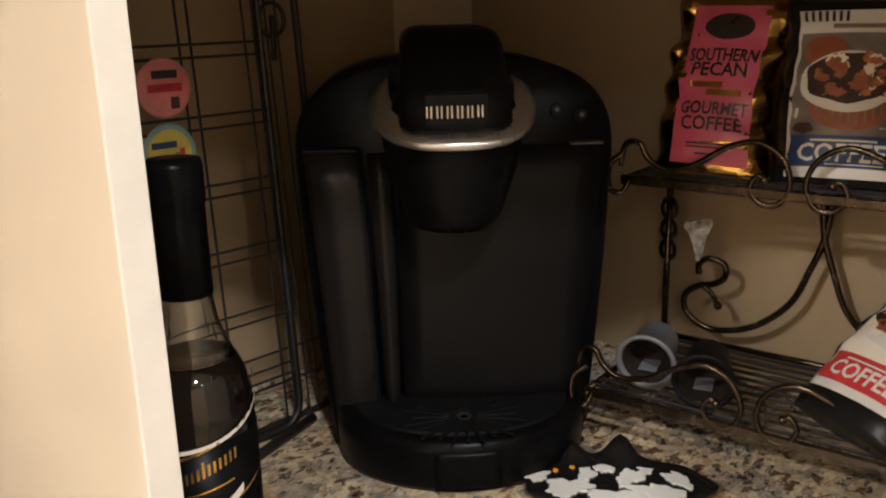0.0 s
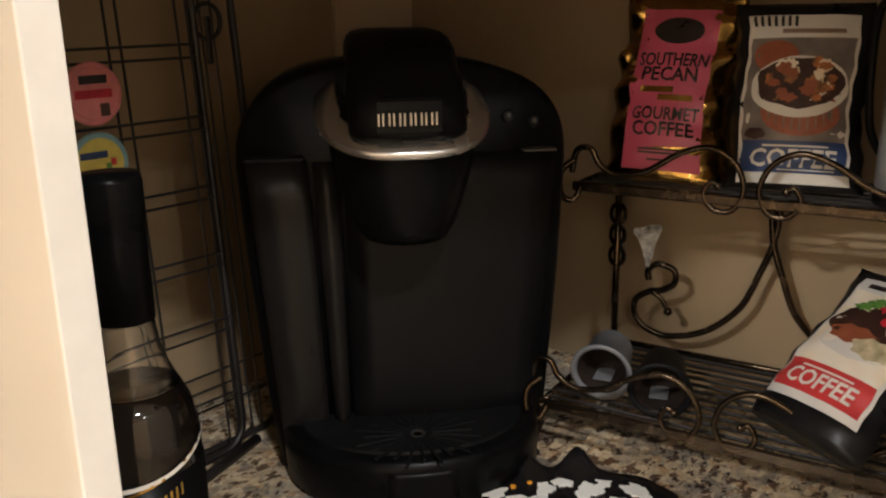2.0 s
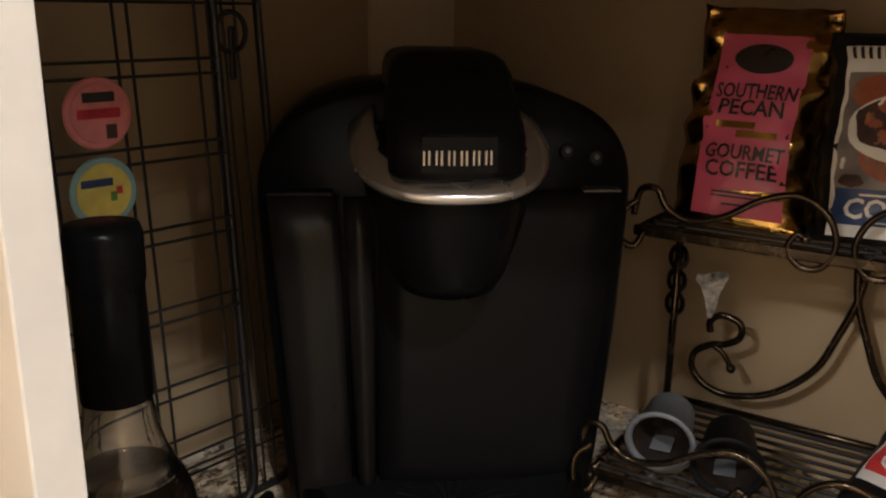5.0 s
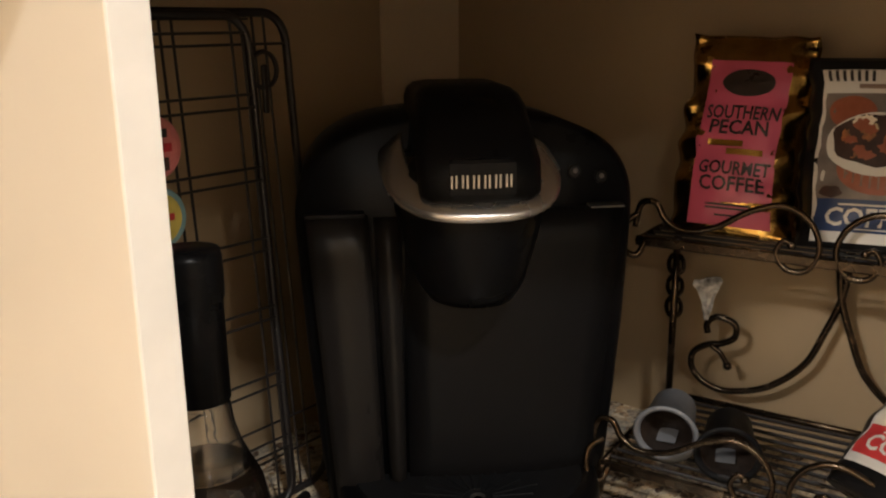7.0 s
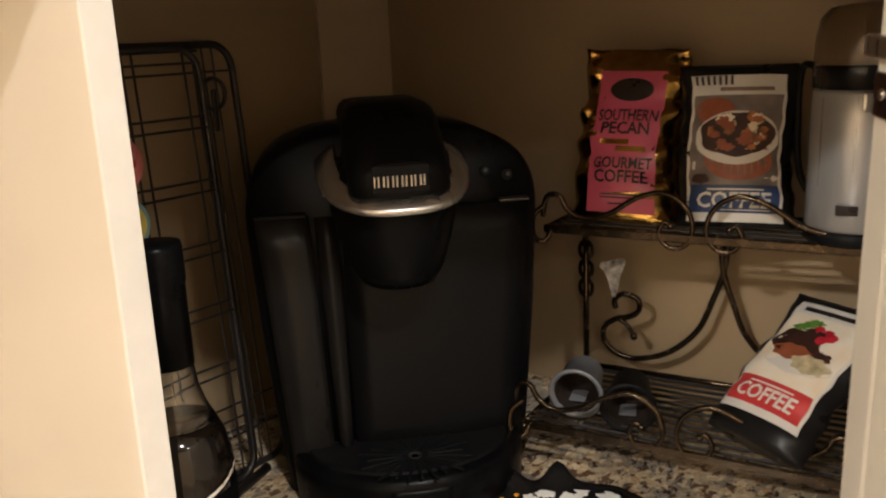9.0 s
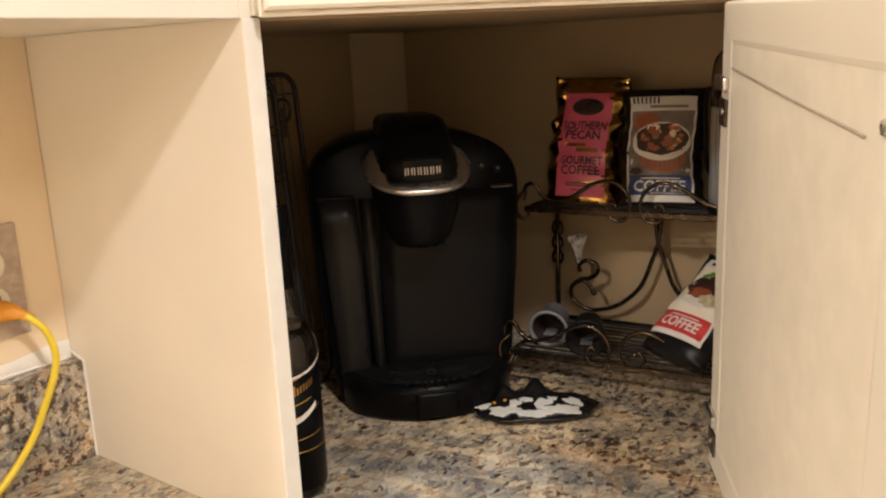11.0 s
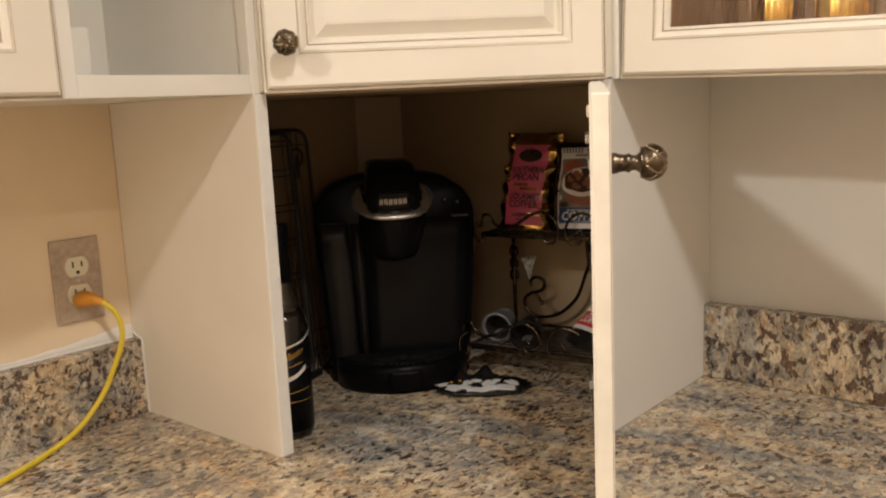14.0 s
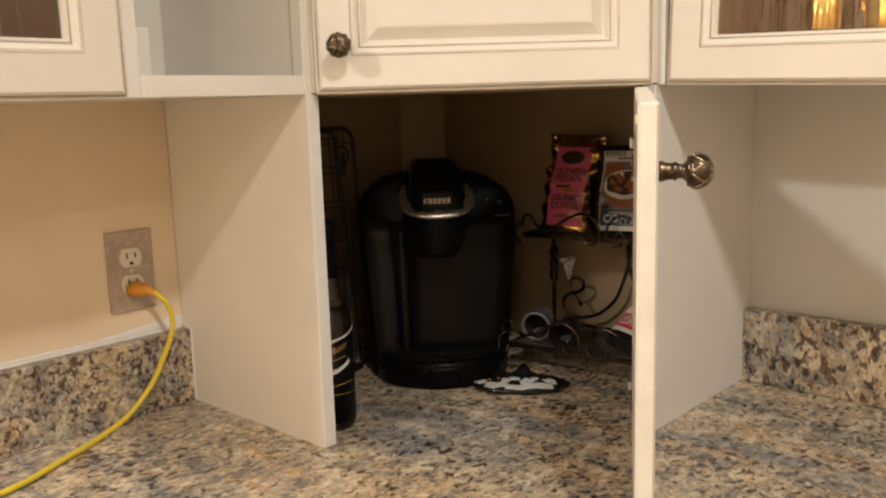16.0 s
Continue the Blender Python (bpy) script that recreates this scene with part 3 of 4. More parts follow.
for z in (0.0195, -0.0195):
    bm = lathe([(0.0172, 0), (0.0172, 0.0015), (0.0155, 0.0022)], 28)
    for v in bm.verts:
        v.co.y = max(-0.0135, min(0.0135, v.co.y))
    s_ = part("socket", bm, IVORY, ol)
    s_.matrix_local = pose(0, -0.005, z, 90)
    for sx, ln in ((-0.0063, 0.0085), (0.0063, 0.007)):
        part("slot", box(sx - 0.0011, sx + 0.0011, -0.0002 + 0.0035 - ln / 2, 0.0035 + ln / 2, 0.0018, 0.0026), HOLE, s_)
    part("slot", lathe([(0.0026, 0.0018), (0.0026, 0.0026)], 14, centre=(0, -0.008, 0)), HOLE, s_)
part("screw", lathe([(0.003, 0), (0.0028, 0.0012), (0.001, 0.0016)], 14), STEEL, ol).matrix_local = pose(0, -0.005, 0, 90)
cord = thing("extension_cord", Matrix.Translation((0, 0.015, 0.0)), "yellow vinyl extension cord plugged into the outlet", "cord")
pl = [(0.008, -0.698, 1.100), (0.016, -0.697, 1.101), (0.028, -0.694, 1.101), (0.036, -0.688, 1.099), (0.043, -0.680, 1.094)]
bm = loft([[(x + 0.0 * a, y + w * math.cos(a), z + hh * math.sin(a)) for a in (2 * math.pi * j / 16 for j in range(16))]
           for (x, y, z), w, hh in zip(pl, (0.013, 0.0135, 0.011, 0.006, 0.004), (0.011, 0.0115, 0.009, 0.0055, 0.004))])
part("plug", bm, ORANGE, cord, "orange moulded plug", True)
part("cable", tube(smooth_path([(0.040, -0.684, 1.097), (0.052, -0.672, 1.078), (0.054, -0.668, 1.045), (0.048, -0.684, 1.000), (0.046, -0.705, 0.965), (0.050, -0.745, 0.932), (0.068, -0.80, 0.9185),
                                (0.105, -0.87, 0.9185), (0.14, -0.95, 0.9185), (0.15, -1.10, 0.9185), (0.10, -1.30, 0.9185)], 8), 0.0038, 10), YELLOW, cord, "", True)

# ---- coffee maker in the corner ----
cm = thing("coffee_maker", pose(0.3035, -0.342, TOP, 0, 0, 47) @ Matrix.Diagonal((1.005, 1.02, 1.02, 1)), "black single-cup coffee maker with silver ring, on the granite", "coffee maker")


def body_section(y, k, zk=1.0, n=40):
    """The arched front outline, narrower at the foot, at depth y; k scales its width."""
    pts = []
    for i in range(n):
        a = math.pi * i / (n - 1)
        c, s = math.cos(a), math.sin(a)
        pts.append((0.126 * k * math.copysign(abs(c) ** 0.7, c), y, (0.244 + 0.078 * s ** 0.75) * zk))
    foot = [(-0.122 * k, y, 0.16), (-0.114 * k, y, 0.06), (-0.108 * k, y, 0.002), (0.108 * k, y, 0.002), (0.114 * k, y, 0.06), (0.122 * k, y, 0.16)]
    return pts + foot


part("body", loft([body_section(0.090, 0.965, 0.985), body_section(0.094, 1.0), body_section(0.20, 1.0), body_section(0.25, 0.93, 0.985), body_section(0.285, 0.78, 0.95), body_section(0.295, 0.6, 0.92)]), BLACK, cm, "", True)


def side_face(x0t, x1t, x0b, x1b, zt, zb, y, bulge):
    """A slightly bowed upright front panel, narrower at the foot."""
    secs = []
    for i in range(9):
        t = i / 8
        z = zb + (zt - zb) * t
        a, b = x0b + (x0t - x0b) * t, x1b + (x1t - x1b) * t
        front = [(a + (b - a) * j / 8, y - bulge * math.sin(math.pi * j / 8), z) for j in range(9)]
        secs.append(front + [(b, y + 0.02, z), (a, y + 0.02, z)])
    return loft(secs)


part("water_tank", side_face(-0.119, -0.074, -0.103, -0.066, 0.252, 0.012, 0.083, 0.004), TANK, cm, "smoked translucent water tank", True)
part("tank_rim", box(-0.119, -0.076, 0.0775, 0.098, 0.2525, 0.2555, 0.0012), SMOKE, cm)
part("tank_rib", side_face(-0.070, -0.050, -0.062, -0.050, 0.250, 0.03, 0.082, 0.006), TANK, cm, "", True)
part("front_face", side_face(-0.047, 0.117, -0.047, 0.099, 0.253, 0.030, 0.0835, 0.006), SMOKE, cm, "smooth dark grey front", True)
part("side_rim", box(0.090, 0.116, 0.0775, 0.098, 0.2533, 0.2553, 0.0009), DIM, cm)


def half_round(w, y_front, y_back, n=36):
    """Top view: bowed front, straight back."""
    pts = [(w * math.cos(math.pi + math.pi * i / n), 0.085 + (0.085 - y_front) * math.sin(math.pi + math.pi * i / n)) for i in range(n + 1)]
    return pts + [(w, y_back), (-w, y_back)]


secs = [[(x, y, z) for x, y in half_round(w, yf, 0.10)] for w, yf, z in ((0.099, 0.008, 0.001), (0.103, 0.005, 0.006), (0.104, 0.005, 0.034), (0.102, 0.007, 0.041), (0.099, 0.011, 0.043))]
part("base", loft(secs), BLACK, cm, "", True)
tray = part("drip_tray", loft([[(x, y, z) for x, y in half_round(w, yf, 0.09)] for w, yf, z in ((0.090, 0.017, 0.0425), (0.089, 0.018, 0.0455))]), BLACK_MATT, cm)
for i in range(24):
    a = 2 * math.pi * i / 24
    bm = box(0.011, 0.05 if i % 2 else 0.042, -0.0011, 0.0011, 0.0450, 0.0468, 0.0004, 1)
    bm.transform(Matrix.Translation((0, 0.045, 0)) @ pose(0, 0, 0, 0, 0, math.degrees(a)))
    part("rib", bm, BLACK_MATT, tray)
part("drain", lathe([(0.006, 0.045), (0.006, 0.0465), (0.003, 0.0455)], 20, centre=(0, 0.045, 0)), HOLE, tray)
part("base_panel", side_face(-0.026, 0.026, -0.026, 0.026, 0.034, 0.004, 0.0065, 0.0022), BLACK, cm, "", True)


HEAD = -0.0045


def oval(w, d, yc, z, n=40, flat=1.0):
    return [(HEAD + w * math.cos(2 * math.pi * i / n), yc + d * math.sin(2 * math.pi * i / n) * (flat if math.sin(2 * math.pi * i / n) > 0 else 1.0), z) for i in range(n)]


part("brew_head", loft([oval(0.022, 0.026, 0.048, 0.201), oval(0.030, 0.034, 0.048, 0.203), oval(0.037, 0.040, 0.050, 0.213), oval(0.047, 0.046, 0.053, 0.242), oval(0.052, 0.050, 0.055, 0.264), oval(0.052, 0.052, 0.055, 0.290), oval(0.045, 0.048, 0.06, 0.300)]), BLACK, cm, "", True)
# the flat silver horseshoe lies round the front of the head, its arms running back and up
secs = []
for i in range(41):
    t = -1 + 2 * i / 40
    a = t * math.radians(100)
    w, d = 0.0600, 0.0600
    c, sn = math.cos(a), math.sin(a)
    x, y = w * math.copysign(abs(sn) ** 0.82, sn), 0.056 - d * math.copysign(abs(c) ** 0.82, c)
    if abs(t) > 0.9:
        y += (abs(t) - 0.9) * 0.09
    nx, ny = sn, -c
    z = 0.2690 + 0.030 * abs(t) ** 2.2
    prof = [(-0.001, -0.0052), (0.0012, -0.0040), (0.0018, -0.0012), (0.0004, 0.0012), (-0.0050, 0.0062), (-0.0125, 0.0122), (-0.0150, 0.0125), (-0.0150, -0.0050)]
    secs.append([(HEAD + x + o * nx, y + o * ny, z + q) for o, q in prof])
part("ring", loft(secs), SILVER, cm, "satin silver U-shaped ring", True)
handle = part("handle", loft([[(HEAD + x * w / 0.04, y0 + (y - 0.0) * 1.0, z) for x, y in ((-0.04, 0.0), (-0.034, -0.006), (-0.015, -0.0085), (0.015, -0.0085), (0.034, -0.006), (0.04, 0.0), (0.04, dep), (-0.04, dep))]
                               for w, y0, z, dep in ((0.036, 0.010, 0.276, 0.06), (0.039, 0.007, 0.281, 0.08), (0.039, 0.009, 0.300, 0.1), (0.037, 0.028, 0.319, 0.11), (0.0365, 0.046, 0.332, 0.10), (0.0345, 0.058, 0.3385, 0.085), (0.030, 0.068, 0.3425, 0.07), (0.022, 0.076, 0.3445, 0.05))]), BLACK, cm, "lift handle over the brew head", True)
part("logo_plate", loft([[(HEAD + q * w, y + o, z) for q, y in ((-1, -0.0052), (-0.4, -0.0066), (0.4, -0.0066), (1, -0.0052), (1, 0.004), (-1, 0.004))] for w, o, z in ((0.018, 0.0032, 0.2795), (0.021, 0.002, 0.282), (0.021, 0.003, 0.3015), (0.019, 0.005, 0.3035))]), BLACK_MATT, handle)
for i in range(12):
    x = HEAD - 0.0208 + 0.0069 * (i // 2) + 0.0029 * (i % 2)
    part("logo_bar", box(x, x + 0.0015, -0.0054 + 0.0012 * abs((x - HEAD) / 0.02), -0.003, 0.2862, 0.2946, 0.0003, 1), SILVER, handle, "pale silver brand mark as plain bar")
for x in (0.080, 0.100):
    part("button", lathe([(0.0052, 0), (0.0052, 0.0012), (0.004, 0.002)], 18), BLACK_MATT, cm).matrix_local = pose(x, 0.0895, 0.279 - (x - 0.08) * 0.22, 78)
    part("button_mark", lathe([(0.0020, 0.002), (0.0014, 0.0024)], 10), DIM, cm).matrix_local = pose(x, 0.0885, 0.2795 - (x - 0.08) * 0.22, 78)

# ---- the two-tier scroll rack ----
rack = thing("scroll_rack", pose(0.458, -0.190, TOP, 0, 0, 7) @ Matrix.Diagonal((1.015, 1.015, 1.03, 1)), "two-tier bronzed wrought iron scroll rack on the counter", "rack")
SCROLL = [(-0.143, -0.004), (-0.139, 0.014), (-0.127, 0.016), (-0.119, 0.004), (-0.104, -0.003), (-0.080, 0.002), (-0.055, 0.017), (-0.032, 0.023), (-0.013, 0.013), (-0.0055, -0.006),
          (-0.013, -0.022), (-0.027, -0.023), (-0.035, -0.012), (-0.030, -0.002), (-0.0245, -0.005)]


def tier(y, zc, depth, zs, dx=0.0):
    for sgn in (1, -1):
        pts = smooth_path([(dx + sgn * x, y, zc + z) for x, z in SCROLL], 6)
        s1 = part("scroll", tube(pts, 0.0027, 8, end=0.0022), IRON, rack, "", True)
        part("scroll_tip", ball(pts[-1], 0.0034), IRON, s1, "", True)
        part("side_bar", tube([(sgn * 0.140, y, zs), (sgn * 0.140, y + depth, zs)], 0.003, 8), IRON, rack, "", True)
        part("leg_loop", tube(smooth_path([(sgn * 0.140, y, zs + 0.022), (sgn * 0.150, y - 0.006, zs + 0.012), (sgn * 0.148, y - 0.01, zs - 0.006), (sgn * 0.138, y - 0.008, zs - 0.010),
                                           (sgn * 0.134, y - 0.002, zs)], 6), 0.0026, 8), IRON, rack, "", True)
    part("front_bar", box(-0.142, 0.142, y - 0.002, y + 0.002, zs - 0.004, zs + 0.004, 0.001, 1), IRON, rack)
    part("back_bar", tube([(-0.142, y + depth, zs), (0.142, y + depth, zs)], 0.003, 8), IRON, rack, "", True)
    k = int(depth / 0.013)
    for i in range(1, k):
        yy = y + depth * i / k
        part("slat", tube([(-0.139, yy, zs + 0.001), (0.139, yy, zs + 0.001)], 0.0016, 6), WIRE, rack)


tier(0.0, 0.068, 0.160, 0.046, -0.006)
tier(0.058, 0.229, 0.102, 0.214)
for sgn in (1, -1):
    X = sgn * 0.140
    part("front_leg", tube(smooth_path([(X, 0.0, 0.046), (X, -0.001, 0.03), (X + sgn * 0.004, -0.004, 0.016), (X + sgn * 0.010, -0.010, 0.0035), (X + sgn * 0.004, -0.016, 0.003), (X - sgn * 0.003, -0.012, 0.010)], 5), 0.0032, 8), IRON, rack, "", True)
    post = part("back_leg", tube([(X, 0.160, 0.003), (X, 0.160, 0.212)], 0.0034, 8), IRON, rack, "", True)
    for z in (0.13, 0.150, 0.170):
        part("twist", tube([(X + 0.007 * math.cos(a), 0.160, z + 0.0095 * math.sin(a)) for a in (2 * math.pi * i / 14 for i in range(14))], 0.0022, 6, closed=True), IRON, post)
    arc = [(-0.004, 0.210), (-0.001, 0.165), (0.010, 0.130), (0.024, 0.098), (0.052, 0.072), (0.084, 0.061), (0.106, 0.064), (0.119, 0.076), (0.119, 0.091), (0.106, 0.101), (0.094, 0.104),
           (0.083, 0.112), (0.084, 0.124), (0.099, 0.128), (0.108, 0.121), (0.107, 0.112)]
    pts = smooth_path([(sgn * x, 0.158, z) for x, z in arc], 6)
    big = part("back_scroll", tube(pts, 0.003, 8), IRON, rack, "", True)
    sm = smooth_path([(sgn * x, 0.156, z) for x, z in ((0.102, 0.101), (0.094, 0.096), (0.087, 0.085))], 6)
    part("small_scroll", tube(sm, 0.0024, 8), IRON, rack, "", True)
    part("scroll_tip", ball(sm[-1], 0.0042), IRON, big, "", True)
    part("brace", tube([(sgn * 0.138, 0.158, 0.20), (sgn * 0.085, 0.150, 0.208)], 0.0026, 8), IRON, rack, "", True)
part("centre_clip", box(-0.006, 0.016, 0.150, 0.156, 0.203, 0.2055, 0.0005, 1), IRON, rack)


# ---- coffee bags ----
def bag_surface(w, h, t, crimp):
    def f(u, v, off=0.0, side=1):
        """u from -1 to 1 across, v from 0 to 1 up the bag; side 1 is the front."""
        edge = max(0.0, 1 - abs(u) ** 2.6)
        fill = (0.55 + 0.45 * min(1, (v + 0.02) * 6)) * max(0.0, 1 - max(0, v) ** 2.4) ** 0.75
        wr = crimp * ((math.sin(17 * v + 5 * u) * 0.5 + math.sin(31 * v - 3 * u + 1)) * abs(u) ** 2 + 0.8 * noise.noise((u * 3.1, v * 7.3, 2.0)) * (0.25 + abs(u) ** 2 + max(0, v - 0.8) * 3))
        wid = w / 2 * (1 + (0.035 * math.sin(9 * v + (1 if u > 0 else 4)) + 0.02 * math.sin(41 * v + (0 if u > 0 else 2)) if crimp else 0) - 0.04 * math.sin(math.pi * v))
        return Vector((u * wid, -side * (t / 2 * edge ** 0.7 * fill + off) + wr, v * h))
    return f


def bag(name, f, m, material, label, foot=0.0):
    ob = thing(name, m, label, "coffee bag")
    n, k = 24, 40
    bm = bmesh.new()
    rise = [foot + (1 - foot) * j / k for j in range(k + 1)]
    fr = [[bm.verts.new(f(-1 + 2 * i / n, rise[j])) for i in range(n + 1)] for j in range(k + 1)]
    bk = [[fr[j][i] if i in (0, n) or j == k else bm.verts.new(f(-1 + 2 * i / n, rise[j], 0, -1)) for i in range(n + 1)] for j in range(k + 1)]
    for j in range(k):
        for i in range(n):
            bm.faces.new((fr[j][i], fr[j][i + 1], fr[j + 1][i + 1], fr[j + 1][i]))
            bm.faces.new((bk[j][i], bk[j + 1][i], bk[j + 1][i + 1], bk[j][i + 1]))
    loop = [fr[0][i] for i in range(n + 1)] + [bk[0][i] for i in range(n - 1, 0, -1)]
    bm.faces.new(loop)
    part("pouch", bm, material, ob, "", True)
    return ob


def patch(name, f, u0, u1, v0, v1, off, material, parent, label=""):
    """A printed area that follows the bag's front."""
    bm = bmesh.new()
    n, k = 12, 12
    g = [[bm.verts.new(f(u0 + (u1 - u0) * i / n, v0 + (v1 - v0) * j / k, off)) for i in range(n + 1)] for j in range(k + 1)]
    for j in range(k):
        for i in range(n):
            bm.faces.new((g[j][i], g[j][i + 1], g[j + 1][i + 1], g[j + 1][i]))
    return part(name, bm, material, parent, label, True)


def spot(name, f, cu, cv, ru, rv, off, material, parent, label="", wob=0.0):
    """A printed oval that follows the bag's front."""
    bm = bmesh.new()
    mid = bm.verts.new(f(cu, cv, off))
    prev = None
    for q in (0.5, 1.0):
        ring = [bm.verts.new(f(cu + q * ru * (1 + wob * math.sin(5 * a + cu * 40)) * math.cos(a), cv + q * rv * (1 + wob * math.sin(7 * a)) * math.sin(a), off)) for a in (2 * math.pi * i / 28 for i in range(28))]
        for i in range(28):
            if prev is None:
                bm.faces.new((mid, ring[i], ring[(i + 1) % 28]))
            else:
                bm.faces.new((prev[i], ring[i], ring[(i + 1) % 28], prev[(i + 1) % 28]))
        prev = ring
    return part(name, bm, material, parent, label, True)


def words(f, text, u, v, size, material, parent, off=0.0019, wide=1.0):
    """Lettering wrapped onto the bag's front."""
    ob = text_mesh("lettering", text, size, Matrix.Identity(4), material, parent, 0.00015, wide)
    c0, dx, dz = f(u, v), f(0.5, v).x - f(-0.5, v).x, f(0, 1).z
    for p in ob.data.vertices:
        q = f(u + p.co.x / dx, v + p.co.z / dz, off)
        p.co = Vector((q.x, q.y + p.co.y, q.z))
    return ob


pf = bag_surface(0.097, 0.162, 0.05, 0.0062)
PB = pose(0.368, -0.110, TOP + 0.2245, -17, 1.5, 12)
pink = bag("pink_coffee_bag", pf, PB, GOLD, "gold foil coffee bag with pink label, on the rack")
lab = patch("label", pf, -0.65, 0.65, 0.04, 0.86, 0.0009, PINK, pink, "glossy pink paper label")
spot("emblem", pf, 0.02, 0.745, 0.42, 0.07, 0.0014, DARK_INK, lab, "dark oval emblem")
words(pf, "SOUTHERN", 0.02, 0.59, 0.0152, DARK_INK, lab, wide=0.70)
words(pf, "PECAN", 0.0, 0.515, 0.0158, DARK_INK, lab, wide=0.9)
patch("gold_band", pf, -0.45, 0.10, 0.425, 0.455, 0.0013, GOLD_PRINT, lab, "gold printed ribbon")
patch("gold_band", pf, -0.15, 0.45, 0.385, 0.415, 0.0013, GOLD_PRINT, lab, "gold printed ribbon")
words(pf, "GOURMET", 0.02, 0.315, 0.0145, DARK_INK, lab, wide=0.78)
words(pf, "COFFEE", 0.0, 0.238, 0.0158, DARK_INK, lab, wide=0.9)
for v, wdt in ((0.135, 0.36), (0.118, 0.36), (0.085, 0.2)):
    patch("small_print", pf, -wdt, wdt, v, v + 0.009, 0.0013, DARK_INK, lab)

bf = bag_surface(0.100, 0.144, 0.05, 0.0012)
BB = pose(0.466, -0.094, TOP + 0.2245, -15, 0, 17)
blue = bag("printed_coffee_bag", bf, BB, FOIL_BLACK, "black coffee bag with dessert picture and blue label")
lab = patch("label", bf, -0.80, 0.80, 0.03, 0.93, 0.0008, PAPER, blue, "printed paper label")
patch("picture", bf, -0.75, 0.75, 0.25, 0.80, 0.0012, DUSK, lab)
spot("backdrop_print", bf, -0.36, 0.70, 0.34, 0.085, 0.0014, TERRA, lab)
spot("dish_side", bf, 0.08, 0.40, 0.58, 0.125, 0.0016, TERRA, lab)
for i in range(9):
    u = -0.40 + 0.115 * i
    patch("dish_flute", bf, u, u + 0.028, 0.305 + 0.05 * (abs(i - 4) / 4) ** 2, 0.42, 0.0018, PEACH, lab)
spot("dish", bf, 0.03, 0.535, 0.71, 0.165, 0.0020, PAPER, lab, "pale printed dish rim")
spot("dish_food", bf, 0.03, 0.555, 0.64, 0.135, 0.0022, CHOC, lab, "", 0.05)
deal = random.Random(5)
for i in range(38):
    a, q = deal.uniform(0, 6.28), deal.uniform(0, 1) ** 0.6
    du, dv = q * math.cos(a), q * math.sin(a)
    kinds = (CRUMB, CRUMB, CREAMY, FRUIT) if du + dv > 0.25 else (FRUIT, FRUIT, TERRA, CHOC)
    spot("food_piece", bf, 0.03 + 0.55 * du, 0.56 + 0.115 * dv, deal.uniform(0.06, 0.13), deal.uniform(0.018, 0.034), 0.0023 + 0.00002 * i, deal.choice(kinds), lab, "", 0.2)
spot("nut_print", bf, -0.55, 0.285, 0.15, 0.03, 0.0022, CHOC, lab, "", 0.1)
band = patch("blue_band", bf, -0.75, 0.75, 0.085, 0.25, 0.0015, BLUE, lab, "navy blue band")
words(bf, "COFFEE", 0.0, 0.155, 0.0185, PAPER, band, 0.0019, 0.95)
patch("small_print", bf, -0.45, 0.5, 0.218, 0.228, 0.0018, PAPER, band)
patch("small_print", bf, -0.2, 0.6, 0.098, 0.104, 0.0018, PAPER, band)
for i in range(7):
    u = -0.72 + i * 0.1
    patch("stripe", bf, u, u + 0.045, 0.865, 0.925, 0.0012, DARK_INK, lab)
patch("small_print", bf, -0.3, 0.6, 0.825, 0.85, 0.0012, PEACH, lab)

# the bag that leans back on the lower tier
side, up = Vector((0.912, -0.409, 0.0)).normalized(), Vector((0.313, 0.698, 0.644)).normalized()
up = (up - side * up.dot(side)).normalized()
lm = Matrix((side, up.cross(side), up)).transposed().to_4x4()
lm.translation = Vector((0.512, -0.190, TOP + 0.059))
lf = bag_surface(0.099, 0.160, 0.040, 0.0012)
lean = bag("leaning_coffee_bag", lf, lm, FOIL_BLACK, "black coffee bag with cake picture, leaning on the rack", 0.085)
lab = patch("label", lf, -0.80, 0.80, 0.19, 0.95, 0.0008, PAPER, lean, "printed paper label")
patch("picture", lf, -0.75, 0.75, 0.40, 0.86, 0.0012, CREAMY, lab)
spot("plate_print", lf, 0.05, 0.56, 0.66, 0.085, 0.0014, PAPER, lab, "", 0.04)
spot("cake_print", lf, -0.22, 0.665, 0.50, 0.085, 0.0016, CHOC, lab, "", 0.10)
spot("cake_print", lf, -0.15, 0.60, 0.40, 0.05, 0.0017, TERRA, lab, "", 0.12)
spot("cake_print", lf, 0.32, 0.555, 0.36, 0.055, 0.0018, CRUMB, lab, "", 0.14)
spot("cake_print", lf, 0.40, 0.62, 0.16, 0.03, 0.0017, CHOC, lab, "", 0.2)
for i, (u, v) in enumerate(((0.0, 0.775), (0.20, 0.765), (0.09, 0.74), (0.31, 0.745), (-0.10, 0.745), (0.18, 0.715))):
    spot("berry_print", lf, u, v, 0.10, 0.028, 0.0020 + 0.0001 * i, BERRY if i not in (2, 4) else CHOC, lab, "", 0.08)
for u, v in ((-0.25, 0.79), (-0.36, 0.765), (-0.14, 0.815)):
    spot("leaf_print", lf, u, v, 0.15, 0.022, 0.0019, LEAF, lab, "", 0.25)
band = patch("red_band", lf, -0.75, 0.75, 0.235, 0.40, 0.0015, RED, lab, "red band")
words(lf, "COFFEE", 0.0, 0.305, 0.019, PAPER, band, 0.0019, 0.85)
patch("small_print", lf, -0.45, 0.45, 0.365, 0.375, 0.0018, PAPER, band)
